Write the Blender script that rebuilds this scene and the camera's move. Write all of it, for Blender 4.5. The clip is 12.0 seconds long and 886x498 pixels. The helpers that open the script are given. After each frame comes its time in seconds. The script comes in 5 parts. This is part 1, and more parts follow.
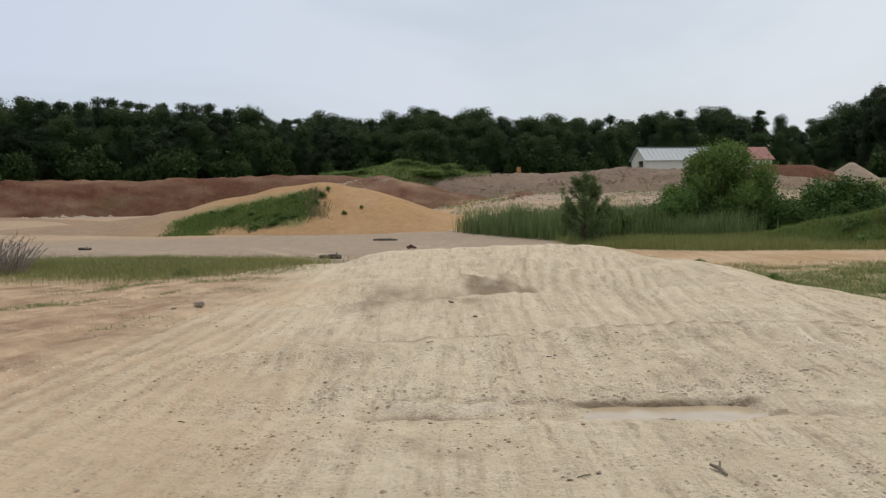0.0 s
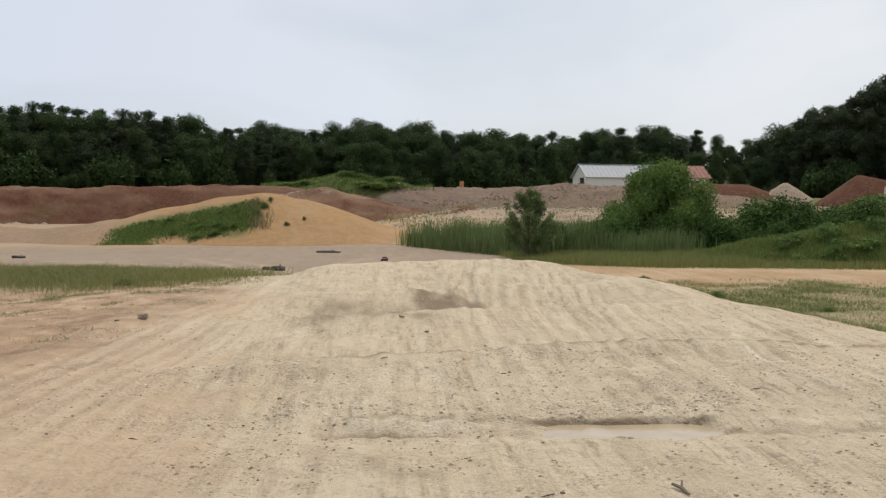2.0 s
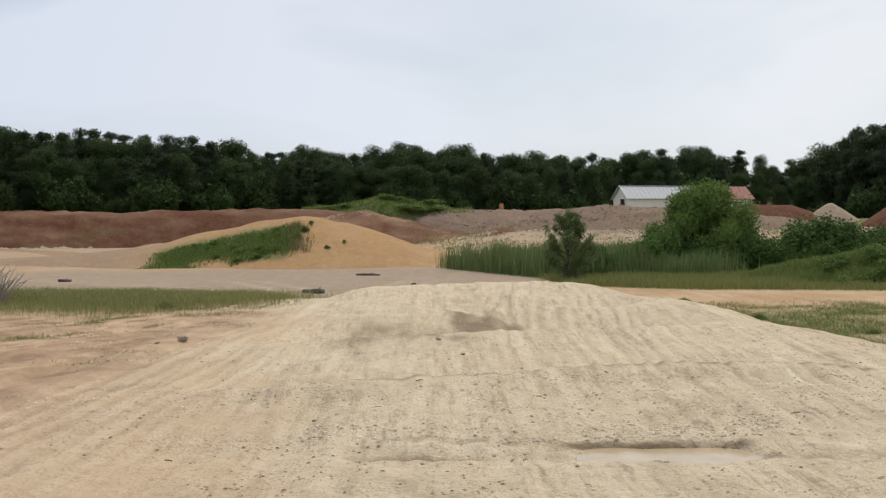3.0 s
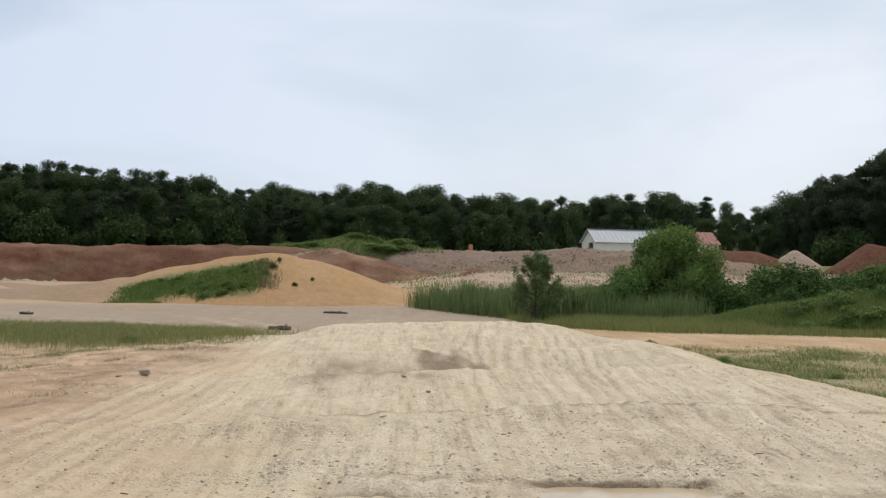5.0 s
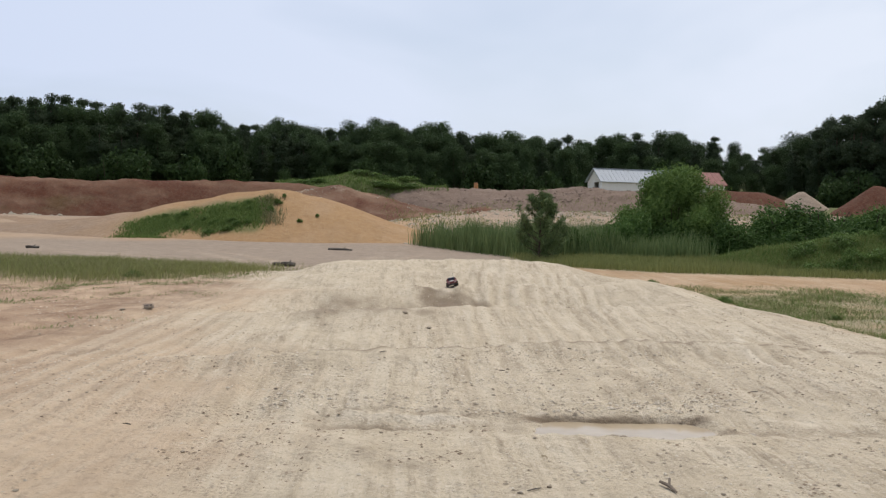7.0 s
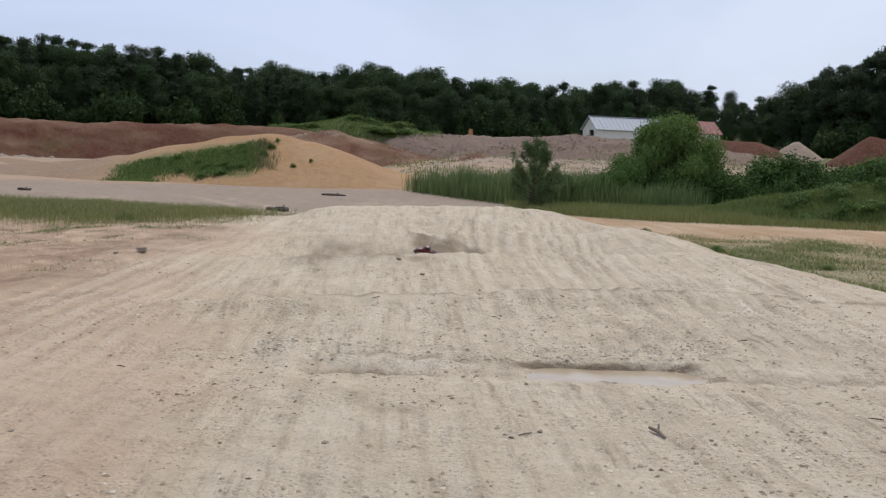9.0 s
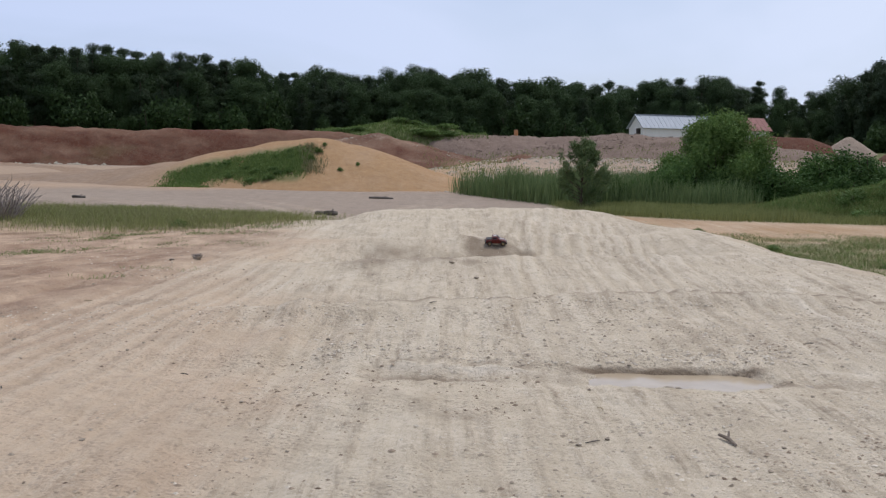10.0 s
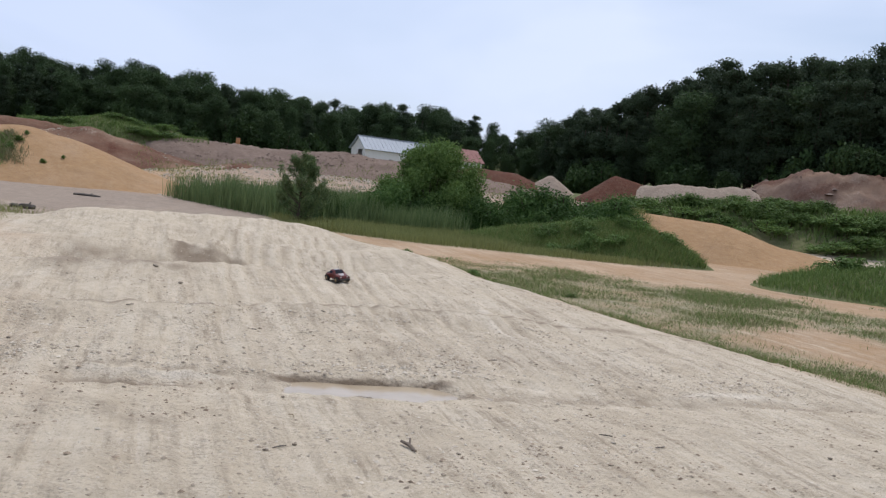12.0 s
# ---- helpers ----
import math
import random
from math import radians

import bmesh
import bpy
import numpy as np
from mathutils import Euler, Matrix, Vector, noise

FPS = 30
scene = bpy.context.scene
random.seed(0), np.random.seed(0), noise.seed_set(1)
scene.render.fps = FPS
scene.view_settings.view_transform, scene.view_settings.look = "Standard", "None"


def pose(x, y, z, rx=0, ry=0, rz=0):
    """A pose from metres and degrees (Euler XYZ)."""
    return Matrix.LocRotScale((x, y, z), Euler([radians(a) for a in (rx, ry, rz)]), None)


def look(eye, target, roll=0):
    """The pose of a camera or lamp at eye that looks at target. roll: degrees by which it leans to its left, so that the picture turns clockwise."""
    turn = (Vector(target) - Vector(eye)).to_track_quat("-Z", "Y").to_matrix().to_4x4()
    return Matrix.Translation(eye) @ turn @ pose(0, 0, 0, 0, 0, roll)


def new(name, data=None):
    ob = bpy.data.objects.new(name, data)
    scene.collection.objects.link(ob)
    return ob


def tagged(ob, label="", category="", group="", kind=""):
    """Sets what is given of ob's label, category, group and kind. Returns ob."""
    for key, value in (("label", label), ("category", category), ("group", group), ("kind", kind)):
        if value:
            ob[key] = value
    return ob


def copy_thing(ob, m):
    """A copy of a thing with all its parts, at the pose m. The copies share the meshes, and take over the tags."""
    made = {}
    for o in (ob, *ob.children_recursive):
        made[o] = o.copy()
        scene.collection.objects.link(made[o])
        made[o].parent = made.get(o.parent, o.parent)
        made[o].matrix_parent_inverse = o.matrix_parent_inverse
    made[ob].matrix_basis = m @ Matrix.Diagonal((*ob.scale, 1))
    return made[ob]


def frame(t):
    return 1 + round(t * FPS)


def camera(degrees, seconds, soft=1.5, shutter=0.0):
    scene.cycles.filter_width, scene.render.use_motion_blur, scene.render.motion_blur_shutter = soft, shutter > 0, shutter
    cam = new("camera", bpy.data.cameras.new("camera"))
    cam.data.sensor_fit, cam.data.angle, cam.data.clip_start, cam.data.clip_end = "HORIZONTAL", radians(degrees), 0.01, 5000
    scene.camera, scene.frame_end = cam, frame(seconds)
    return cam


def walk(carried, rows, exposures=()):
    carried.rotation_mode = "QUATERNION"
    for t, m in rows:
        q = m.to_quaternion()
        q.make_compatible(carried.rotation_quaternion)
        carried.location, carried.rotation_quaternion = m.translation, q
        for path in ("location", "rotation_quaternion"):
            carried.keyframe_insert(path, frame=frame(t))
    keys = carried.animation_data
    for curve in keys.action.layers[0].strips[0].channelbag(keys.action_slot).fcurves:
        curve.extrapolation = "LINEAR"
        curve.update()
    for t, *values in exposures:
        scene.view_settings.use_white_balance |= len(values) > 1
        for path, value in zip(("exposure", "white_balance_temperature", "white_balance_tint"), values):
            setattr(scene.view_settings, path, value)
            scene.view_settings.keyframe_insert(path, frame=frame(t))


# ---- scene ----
cam = camera(49.19, 12.0, soft=1.3, shutter=0.1)
EYE = 1.75
# seconds, yaw, pitch, roll, drift x, y, z
SWAY = [
    (0.0, -0.000, -3.269, 1.000, 0.008, -0.002, 0.001),
    (0.5, -4.988, -5.549, 0.456, -0.086, 0.012, 0.005),
    (1.0, -4.053, -5.682, 0.112, -0.125, 0.036, 0.010),
    (1.5, -4.574, -4.325, -0.494, -0.153, 0.044, 0.020),
    (2.0, -3.477, -2.533, -0.002, -0.155, 0.050, 0.026),
    (2.5, -1.405, -2.009, 0.575, -0.124, 0.042, 0.025),
    (4.5, -0.855, 1.544, 0.115, -0.070, 0.075, -0.010),
    (5.0, -2.915, 1.205, -0.796, -0.071, 0.051, -0.025),
    (5.5, -2.141, 0.711, -2.404, -0.068, 0.066, -0.021),
    (6.0, -2.091, -1.103, -1.991, -0.050, 0.068, -0.029),
    (6.5, -2.628, -2.134, -1.196, -0.027, 0.044, -0.032),
    (8.5, -2.473, -3.428, -2.283, -0.017, 0.020, -0.036),
    (9.0, -2.930, -5.613, -1.970, -0.025, 0.032, -0.035),
    (9.5, -0.345, -6.406, -0.133, -0.076, 0.071, -0.030),
    (10.0, -0.310, -5.603, -1.045, -0.135, 0.082, -0.010),
    (10.5, -9.570, -4.007, -3.581, -0.182, 0.058, -0.045),
    (11.0, -13.755, -4.452, -4.223, -0.186, 0.037, -0.037),
    (11.5, -15.073, -3.931, -5.084, -0.117, -0.007, -0.024),
    (12.0, -16.629, -3.673, -6.267, -0.053, -0.056, -0.035),
]
walk(cam, [(t, pose(x, y, EYE + z, 90 + p, r, a)) for t, a, p, r, x, y, z in SWAY],
     exposures=[(0.0, -0.16, 6900, 8), (2.5, 0.0, 7150, 9), (5.0, 0.04, 6800, 8), (6.5, -0.01, 6600, 10), (8.5, -0.09, 6300, 11), (9.5, -0.16, 6100, 14), (10.5, -0.11, 5980, 13), (11.0, -0.09, 6000, 13), (12.0, -0.03, 6000, 13)])

# ---- light: high thin overcast with a soft sun high ahead, a little to the right ----
SUN_EL, SUN_AZ = radians(62), radians(28)
world = bpy.data.worlds.new("sky")
scene.world = world
world.use_nodes = True
wn = world.node_tree
wn.nodes.clear()
w_out = wn.nodes.new("ShaderNodeOutputWorld")
w_bg = wn.nodes.new("ShaderNodeBackground")
w_sky = wn.nodes.new("ShaderNodeTexSky")
w_sky.sky_type = "NISHITA"
w_sky.sun_disc = False
w_sky.sun_elevation, w_sky.sun_rotation = SUN_EL, SUN_AZ
w_sky.air_density, w_sky.dust_density, w_sky.ozone_density = 1.0, 1.5, 1.5
w_geo = wn.nodes.new("ShaderNodeTexCoord")
w_map = wn.nodes.new("ShaderNodeMapping")
w_map.inputs["Scale"].default_value = (1.0, 1.0, 3.2)
w_noise = wn.nodes.new("ShaderNodeTexNoise")
w_noise.inputs["Scale"].default_value = 1.9
w_noise.inputs["Detail"].default_value = 4.0
w_noise.inputs["Roughness"].default_value = 0.5
w_noise.inputs["Distortion"].default_value = 0.4
w_ramp = wn.nodes.new("ShaderNodeValToRGB")
w_ramp.color_ramp.elements[0].position, w_ramp.color_ramp.elements[1].position = 0.34, 0.60
w_ramp.color_ramp.elements[0].color, w_ramp.color_ramp.elements[1].color = (0.42, 0.42, 0.42, 1), (0.95, 0.95, 0.95, 1)
w_mix = wn.nodes.new("ShaderNodeMixRGB")
# the veil of cloud is whiter on the sun's side of the sky, bluer away from it
w_axes = wn.nodes.new("ShaderNodeSeparateXYZ")
w_side = wn.nodes.new("ShaderNodeMapRange")
for slot, value in enumerate((-0.5, 0.5, 0.0, 1.0)):
    w_side.inputs[slot + 1].default_value = value
w_veil = wn.nodes.new("ShaderNodeMixRGB")
w_veil.inputs[1].default_value = (6.55, 7.45, 9.45, 1)
w_veil.inputs[2].default_value = (8.10, 8.75, 9.95, 1)
wn.links.new(w_geo.outputs["Generated"], w_axes.inputs[0])
wn.links.new(w_axes.outputs[0], w_side.inputs[0])
wn.links.new(w_side.outputs[0], w_veil.inputs[0])
wn.links.new(w_veil.outputs[0], w_mix.inputs[2])
wn.links.new(w_geo.outputs["Generated"], w_map.inputs["Vector"])
wn.links.new(w_map.outputs[0], w_noise.inputs["Vector"])
wn.links.new(w_noise.outputs[0], w_ramp.inputs[0])
wn.links.new(w_ramp.outputs[0], w_mix.inputs[0])
wn.links.new(w_sky.outputs[0], w_mix.inputs[1])
wn.links.new(w_mix.outputs[0], w_bg.inputs[0])
w_bg.inputs[1].default_value = 0.10
wn.links.new(w_bg.outputs[0], w_out.inputs[0])
sun_data = bpy.data.lights.new("sun", "SUN")
sun_data.energy, sun_data.angle, sun_data.color = 2.4, radians(14), (1.0, 0.95, 0.87)
sun = new("sun", sun_data)
sun_way = Vector((math.sin(SUN_AZ) * math.cos(SUN_EL), math.cos(SUN_AZ) * math.cos(SUN_EL), math.sin(SUN_EL)))
sun.matrix_world = look(sun_way * 50, (0, 0, 0))

# ---- small tools ----
rng = np.random.default_rng(7)
LATTICE = rng.random((256, 256))


def vnoise(x, y):
    """Smooth value noise, 0 to 1."""
    xi, yi = np.floor(x).astype(int), np.floor(y).astype(int)
    u, v = x - xi, y - yi
    u, v = u * u * (3 - 2 * u), v * v * (3 - 2 * v)
    a, b = LATTICE[xi & 255, yi & 255], LATTICE[(xi + 1) & 255, yi & 255]
    c, d = LATTICE[xi & 255, (yi + 1) & 255], LATTICE[(xi + 1) & 255, (yi + 1) & 255]
    return (a * (1 - u) + b * u) * (1 - v) + (c * (1 - u) + d * u) * v


def fbm(x, y, octaves=4):
    """Layered noise round 0, about -0.5 to 0.5."""
    x, y = np.asarray(x, float), np.asarray(y, float)
    total, amp = 0.0, 0.5
    for k in range(octaves):
        total = total + amp * (vnoise(x + 17.3 * k, y - 9.1 * k) - 0.5)
        x, y, amp = x * 2.03, y * 2.03, amp * 0.5
    return total


def step(a, b, x):
    u = np.clip((np.asarray(x, float) - a) / (b - a), 0, 1)
    return u * u * (3 - 2 * u)


def curve1(x, keys):
    """Rounded interpolation through (x, value) keys."""
    xs, vs = np.array([k[0] for k in keys], float), np.array([k[1] for k in keys], float)
    x = np.clip(np.asarray(x, float), xs[0], xs[-1])
    slopes = np.gradient(vs, xs)
    i = np.clip(np.searchsorted(xs, x) - 1, 0, len(xs) - 2)
    h = xs[i + 1] - xs[i]
    u = (x - xs[i]) / h
    return ((1 + 2 * u) * (1 - u) ** 2 * vs[i] + u * (1 - u) ** 2 * h * slopes[i]
            + u * u * (3 - 2 * u) * vs[i + 1] + u * u * (u - 1) * h * slopes[i + 1])


# ---- the lie of the land ----
ROLLERS = [(0, 0), (6, 0), (7.2, -0.01), (7.6, -0.03), (8.0, -0.025), (8.3, 0.015), (8.9, 0.04), (9.9, 0.05), (10.9, 0.135),
           (11.1, 0.06), (11.4, -0.01), (12.8, 0.02), (14.2, 0.08), (15.2, 0.14), (15.7, 0.04), (16.5, -0.26), (17.3, -0.30),
           (18.2, -0.12), (19.2, 0.12), (19.9, 0.06), (20.8, -0.02), (21.7, 0.10), (22.5, 0.21), (23.4, 0.12), (24.9, 0.35),
           (26.0, 0.26), (28.0, -0.25), (31, -0.50), (34, -0.55), (60, -0.55)]
PLAIN = [(0, 0), (8, 0.0), (16, 0.02), (22, 0.0), (26, -0.10), (31, -0.42), (36, -0.55), (60, -0.55)]
EDGE = [(0, 8.2), (8, 7.6), (10.4, 7.3), (13.7, 6.3), (17, 5.9), (21, 5.5), (26, 5.0), (30, 4.4), (60, 4.0)]


SHORE_X, SHORE_Y = (5.5, 10, 14.8, 18.5, 22.5), (38.8, 35.6, 35.2, 34.8, 36.2)


def skew(x, y):
    """How far the rollers swing away to the right; the wet rut in front runs straight across."""
    return 0.9 * np.tanh((x - 0.4) / 1.8) * step(8.4, 11.0, y)


def furrows(x, y):
    """Tread furrows that run away over the gravel, 0 (groove) to 1 (ridge), and how strong they are."""
    u = x - 0.07 * y + 0.4 * fbm(0.10 * y, 0.25 * x)
    wave = 0.5 + 0.5 * np.cos(math.tau * (u / 0.30 + 3.2 * fbm(1.1 * u, 0.10 * y + 3, 3)))
    strong = (0.35 + 0.65 * step(-0.12, 0.12, fbm(0.9 * u + 11, 0.14 * y, 3))) * step(-2.4, -0.6, x + 1.5 * fbm(0.3 * x, 0.3 * y))
    side = 0.55 * step(-1.4, -2.4, x) * step(-7.5, -5.5, x) * step(22, 15, y) * step(-0.10, 0.14, fbm(0.7 * u + 3, 0.12 * y, 3)) * step(2.0, 4.0, y)
    strong = strong * (0.45 + 0.55 * step(0.8, 1.8, x)) * (1 - 0.5 * step(3.8, 5.5, x)) * step(29, 26, y) * (0.35 + 0.65 * step(8.2, 8.8, y)) * step(2.0, 4.0, y)
    return wave, np.maximum(strong, side)


def rut_basin(x, y):
    """1 where the puddle lies: a shelving near shore and a steep crumbled far wall."""
    wob = fbm(2.2 * x, 2.2 * y, 3)
    far = 8.05 + 0.10 * wob - 0.10 * step(2.3, 2.8, x)
    return step(7.38, 7.66, y + 0.35 * wob - 0.10 * step(1.7, 1.2, x)) * step(far + 0.09, far, y) * step(0.95, 1.45, x + 0.3 * wob) * step(2.75, 2.35, x + 0.3 * wob)


def ground_z(x, y, fine=True):
    x, y = np.asarray(x, float), np.asarray(y, float)
    r = np.hypot(x, y)
    v = y - skew(x, y)
    rolled = step(-3.2, -1.3, x + 0.5 * fbm(0.4 * y, 3 + 0 * x))
    z = curve1(v, ROLLERS) * rolled + curve1(y, PLAIN) * (1 - rolled)
    # the rollers die out before the right-hand edge
    fade = step(3.8, 5.6, x)
    z = z * (1 - fade) + (curve1(y, PLAIN) + (0.12 * step(9, 16, y) + 0.16 * step(17, 22, y)) * step(30, 25.5, y)) * fade
    # the crest sinks towards both sides
    z = z - 0.05 * step(2.2, 5.0, np.abs(x + 0.3)) * step(21, 24, y) * step(30, 26, y)
    # left, the ground falls away to a grassy hollow
    z = np.where(y < 60, z + (-0.27 - z) * step(-3.0, -9.0, x) * step(7, 19, y) * step(34, 25, y) * 0.9, z)
    # right, the table's flank
    edge = np.interp(y, [k[0] for k in EDGE], [k[1] for k in EDGE]) + 0.5 * fbm(0.45 * y, 0.2 * x + 9)
    low = -0.36 - 0.19 * step(14, 30, y) - 0.05 * step(12, 20, x)
    flank = step(edge - 0.5 - 0.3 * step(16, 24, y), edge + 2.6, x) * step(-6, 2, y)
    z = z * (1 - flank) + low * flank
    behind = step(4, -10, y)
    z = z * (1 - behind) - 0.05 * behind
    # the wet rut: a puddle basin, its crumbling lip, a dry shallow beside it, and a faint dip onwards to the right
    wob = fbm(2.2 * x, 2.2 * y, 3)
    basin = rut_basin(x, y)
    z = z - 0.080 * basin
    lip = np.exp(-((y - 8.20 + 0.15 * wob) / 0.10) ** 2) * (0.6 + 1.2 * np.clip(wob + 0.2, 0, 1))
    z = z + 0.018 * lip * step(0.5, 0.9, x) * step(3.4, 2.8, x) + 0.03 * np.exp(-((y - 7.98 + 0.1 * wob) / 0.07) ** 2) * step(-0.7, -0.4, x) * step(0.8, 0.5, x)
    z = z - 0.045 * np.exp(-(((x + 0.10 + 0.2 * wob) / 0.48) ** 4 + ((y - 7.72) / 0.14) ** 2))
    z = z - 0.035 * np.exp(-((y - 7.70 - 0.02 * (x - 3) + 0.2 * wob) / 0.20) ** 2) * step(2.6, 3.0, x) * step(8.0, 6.5, x)
    # far floor climbs to the rim
    side = np.arctan2(x, np.maximum(y, 1e-6))
    right = step(-0.05, 0.10, side)
    z = z + right * (2.2 * step(62, 94, r) + 1.1 * step(103, 112, r)) + (1 - right) * (0.8 * step(66, 92, r) + 3.0 * step(95, 101, r)) * (y > 0)
    z = z + 6.0 * step(138, 185, r) * (y > 0)
    z = z + 9.0 * step(0.42, 0.85, side) * step(96, 150, r) * (y > 0)
    if fine:
        near = step(60, 14, r)
        z = z + near * (0.05 * fbm(0.5 * x, 0.5 * y) + 0.05 * fbm(2.1 * x, 2.1 * y, 3) + 0.045 * fbm(7 * x, 7 * y, 3) * step(24, 12, r))
        # wheel ruts that run away over the flat
        u = x - 0.06 * y + 0.5 * fbm(0.12 * y, 0.3 * x)
        ruts = fbm(3.2 * u, 0.10 * y + 5, 3)
        near = near * (1 - 0.85 * basin)
        wave, strong = furrows(x, y)
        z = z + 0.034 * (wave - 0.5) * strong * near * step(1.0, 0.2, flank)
        z = z + 0.10 * ruts * near * step(1.0, 0.2, flank) * (0.45 + 1.1 * step(-0.1, 0.25, fbm(0.33 * x + 4, 0.21 * y)))
        z = z + step(40, 70, r) * 0.5 * fbm(0.09 * x, 0.09 * y) + step(55, 75, r) * right * 0.35 * fbm(0.7 * x, 0.7 * y, 3)
    return z


MOUNDS = []


def land_z(x, y):
    z = ground_z(x, y)
    for f in MOUNDS:
        z = np.maximum(z, f(x, y))
    return z


# ---- materials ----
def nodes_of(name, rough=0.9):
    m = bpy.data.materials.new(name)
    m.use_nodes = True
    b = m.node_tree.nodes["Principled BSDF"]
    b.inputs["Roughness"].default_value = rough
    b.inputs["Specular IOR Level"].default_value = 0.25
    return m, m.node_tree, b


def node(nt, kind, **values):
    n = nt.nodes.new(kind)
    for key, value in values.items():
        n.inputs[key.replace("_", " ")].default_value = value
    return n


def mix(nt, fac, a, b):
    n = nt.nodes.new("ShaderNodeMixRGB")
    for slot, v in ((0, fac), (1, a), (2, b)):
        if isinstance(v, bpy.types.NodeSocket):
            nt.links.new(v, n.inputs[slot])
        elif slot == 0:
            n.inputs[0].default_value = v
        else:
            n.inputs[slot].default_value = (*v, 1)
    return n.outputs[0]


def math2(nt, op, a, b, clamp=False):
    n = nt.nodes.new("ShaderNodeMath")
    n.operation, n.use_clamp = op, clamp
    for slot, v in ((0, a), (1, b)):
        if isinstance(v, bpy.types.NodeSocket):
            nt.links.new(v, n.inputs[slot])
        else:
            n.inputs[slot].default_value = v
    return n.outputs[0]


def span(nt, value, lo, hi, a=0.0, b=1.0):
    n = nt.nodes.new("ShaderNodeMapRange")
    nt.links.new(value, n.inputs[0])
    for k, v in enumerate((lo, hi, a, b)):
        n.inputs[k + 1].default_value = v
    return n.outputs[0]


def noise_of(nt, scale, detail=4, rough=0.55, stretch=None, turn=0.0):
    coord = nt.nodes.new("ShaderNodeTexCoord")
    mapping = nt.nodes.new("ShaderNodeMapping")
    mapping.inputs["Scale"].default_value = stretch or (1, 1, 1)
    mapping.inputs["Rotation"].default_value = (0, 0, turn)
    n = node(nt, "ShaderNodeTexNoise", Scale=scale, Detail=detail, Roughness=rough)
    nt.links.new(coord.outputs["Object"], mapping.inputs["Vector"])
    nt.links.new(mapping.outputs[0], n.inputs["Vector"])
    return n.outputs[0]


def earth_material():
    m, nt, b = nodes_of("earth", 0.95)
    b.inputs["Specular IOR Level"].default_value = 0.12

    def zone(name):
        a = nt.nodes.new("ShaderNodeAttribute")
        a.attribute_name = name
        s = nt.nodes.new("ShaderNodeSeparateColor")
        nt.links.new(a.outputs["Color"], s.inputs[0])
        return s.outputs
    z1, z2 = zone("zone_a"), zone("zone_b")
    big, mid, fine = noise_of(nt, 0.35, 5), noise_of(nt, 2.6, 6, 0.62), noise_of(nt, 34, 4, 0.7)
    streak = noise_of(nt, 6.0, 5, 0.62, (1, 0.045, 1), 0.07)
    grit = noise_of(nt, 90, 2, 0.6)
    crust = noise_of(nt, 7.5, 9, 0.78)
    lanes = noise_of(nt, 2.6, 3, 0.55, (1, 0.03, 1), 0.06)
    brown = mix(nt, span(nt, big, 0.30, 0.72), (0.43, 0.292, 0.185), (0.645, 0.468, 0.312))
    pale = mix(nt, span(nt, mid, 0.2, 0.8), (0.475, 0.385, 0.265), (0.66, 0.555, 0.405))
    sand = mix(nt, span(nt, mid, 0.2, 0.8), (0.31, 0.178, 0.080), (0.42, 0.262, 0.130))
    gray = mix(nt, span(nt, mid, 0.2, 0.8), (0.25, 0.190, 0.142), (0.38, 0.30, 0.225))
    green = mix(nt, span(nt, mid, 0.2, 0.8), (0.055, 0.085, 0.02), (0.15, 0.165, 0.06))
    red = mix(nt, span(nt, mid, 0.2, 0.8), (0.068, 0.022, 0.012), (0.135, 0.050, 0.027))
    mauve = mix(nt, span(nt, mid, 0.2, 0.8), (0.155, 0.106, 0.079), (0.25, 0.18, 0.138))
    mud = mix(nt, span(nt, mid, 0.2, 0.8), (0.16, 0.113, 0.070), (0.26, 0.195, 0.130))
    c = mix(nt, z1[0], brown, pale)
    c = mix(nt, z2[0], c, gray)
    c = mix(nt, z1[1], c, sand)
    c = mix(nt, z2[1], c, red)
    c = mix(nt, z2[2], c, mauve)
    c = mix(nt, z1[2], c, green)
    a3 = zone("zone_c")
    c = mix(nt, a3[0], c, mud)
    c = mix(nt, math2(nt, "MULTIPLY", a3[1], 0.8), c, (0.78, 0.69, 0.55))
    # tread relief shaded by colour: ridges painted lighter, grooves darker
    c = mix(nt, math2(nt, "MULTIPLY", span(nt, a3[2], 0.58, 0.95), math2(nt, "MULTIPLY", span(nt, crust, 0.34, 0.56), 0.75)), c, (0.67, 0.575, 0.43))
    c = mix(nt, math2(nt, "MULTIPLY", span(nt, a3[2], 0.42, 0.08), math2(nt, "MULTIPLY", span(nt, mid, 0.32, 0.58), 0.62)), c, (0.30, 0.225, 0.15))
    # wheel-drag streaks that also paint in rut shading; crumbs, small stones, pale chalky flecks
    drag = math2(nt, "ADD", math2(nt, "MULTIPLY", z1[0], 0.92), 0.08, True)
    drag = math2(nt, "MULTIPLY", drag, math2(nt, "SUBTRACT", 1.0, a3[0], True))
    drag = math2(nt, "MULTIPLY", drag, span(nt, noise_of(nt, 0.8, 5, 0.65), 0.40, 0.58, 0.35, 1.2))
    c = mix(nt, math2(nt, "MULTIPLY", math2(nt, "MULTIPLY", span(nt, streak, 0.51, 0.62), 0.46), drag), c, (0.64, 0.55, 0.415))
    c = mix(nt, math2(nt, "MULTIPLY", math2(nt, "MULTIPLY", span(nt, streak, 0.48, 0.37), 0.32), drag), c, (0.20, 0.15, 0.10))
    c = mix(nt, math2(nt, "MULTIPLY", math2(nt, "MULTIPLY", span(nt, lanes, 0.52, 0.66), 0.28), drag), c, (0.65, 0.56, 0.425))
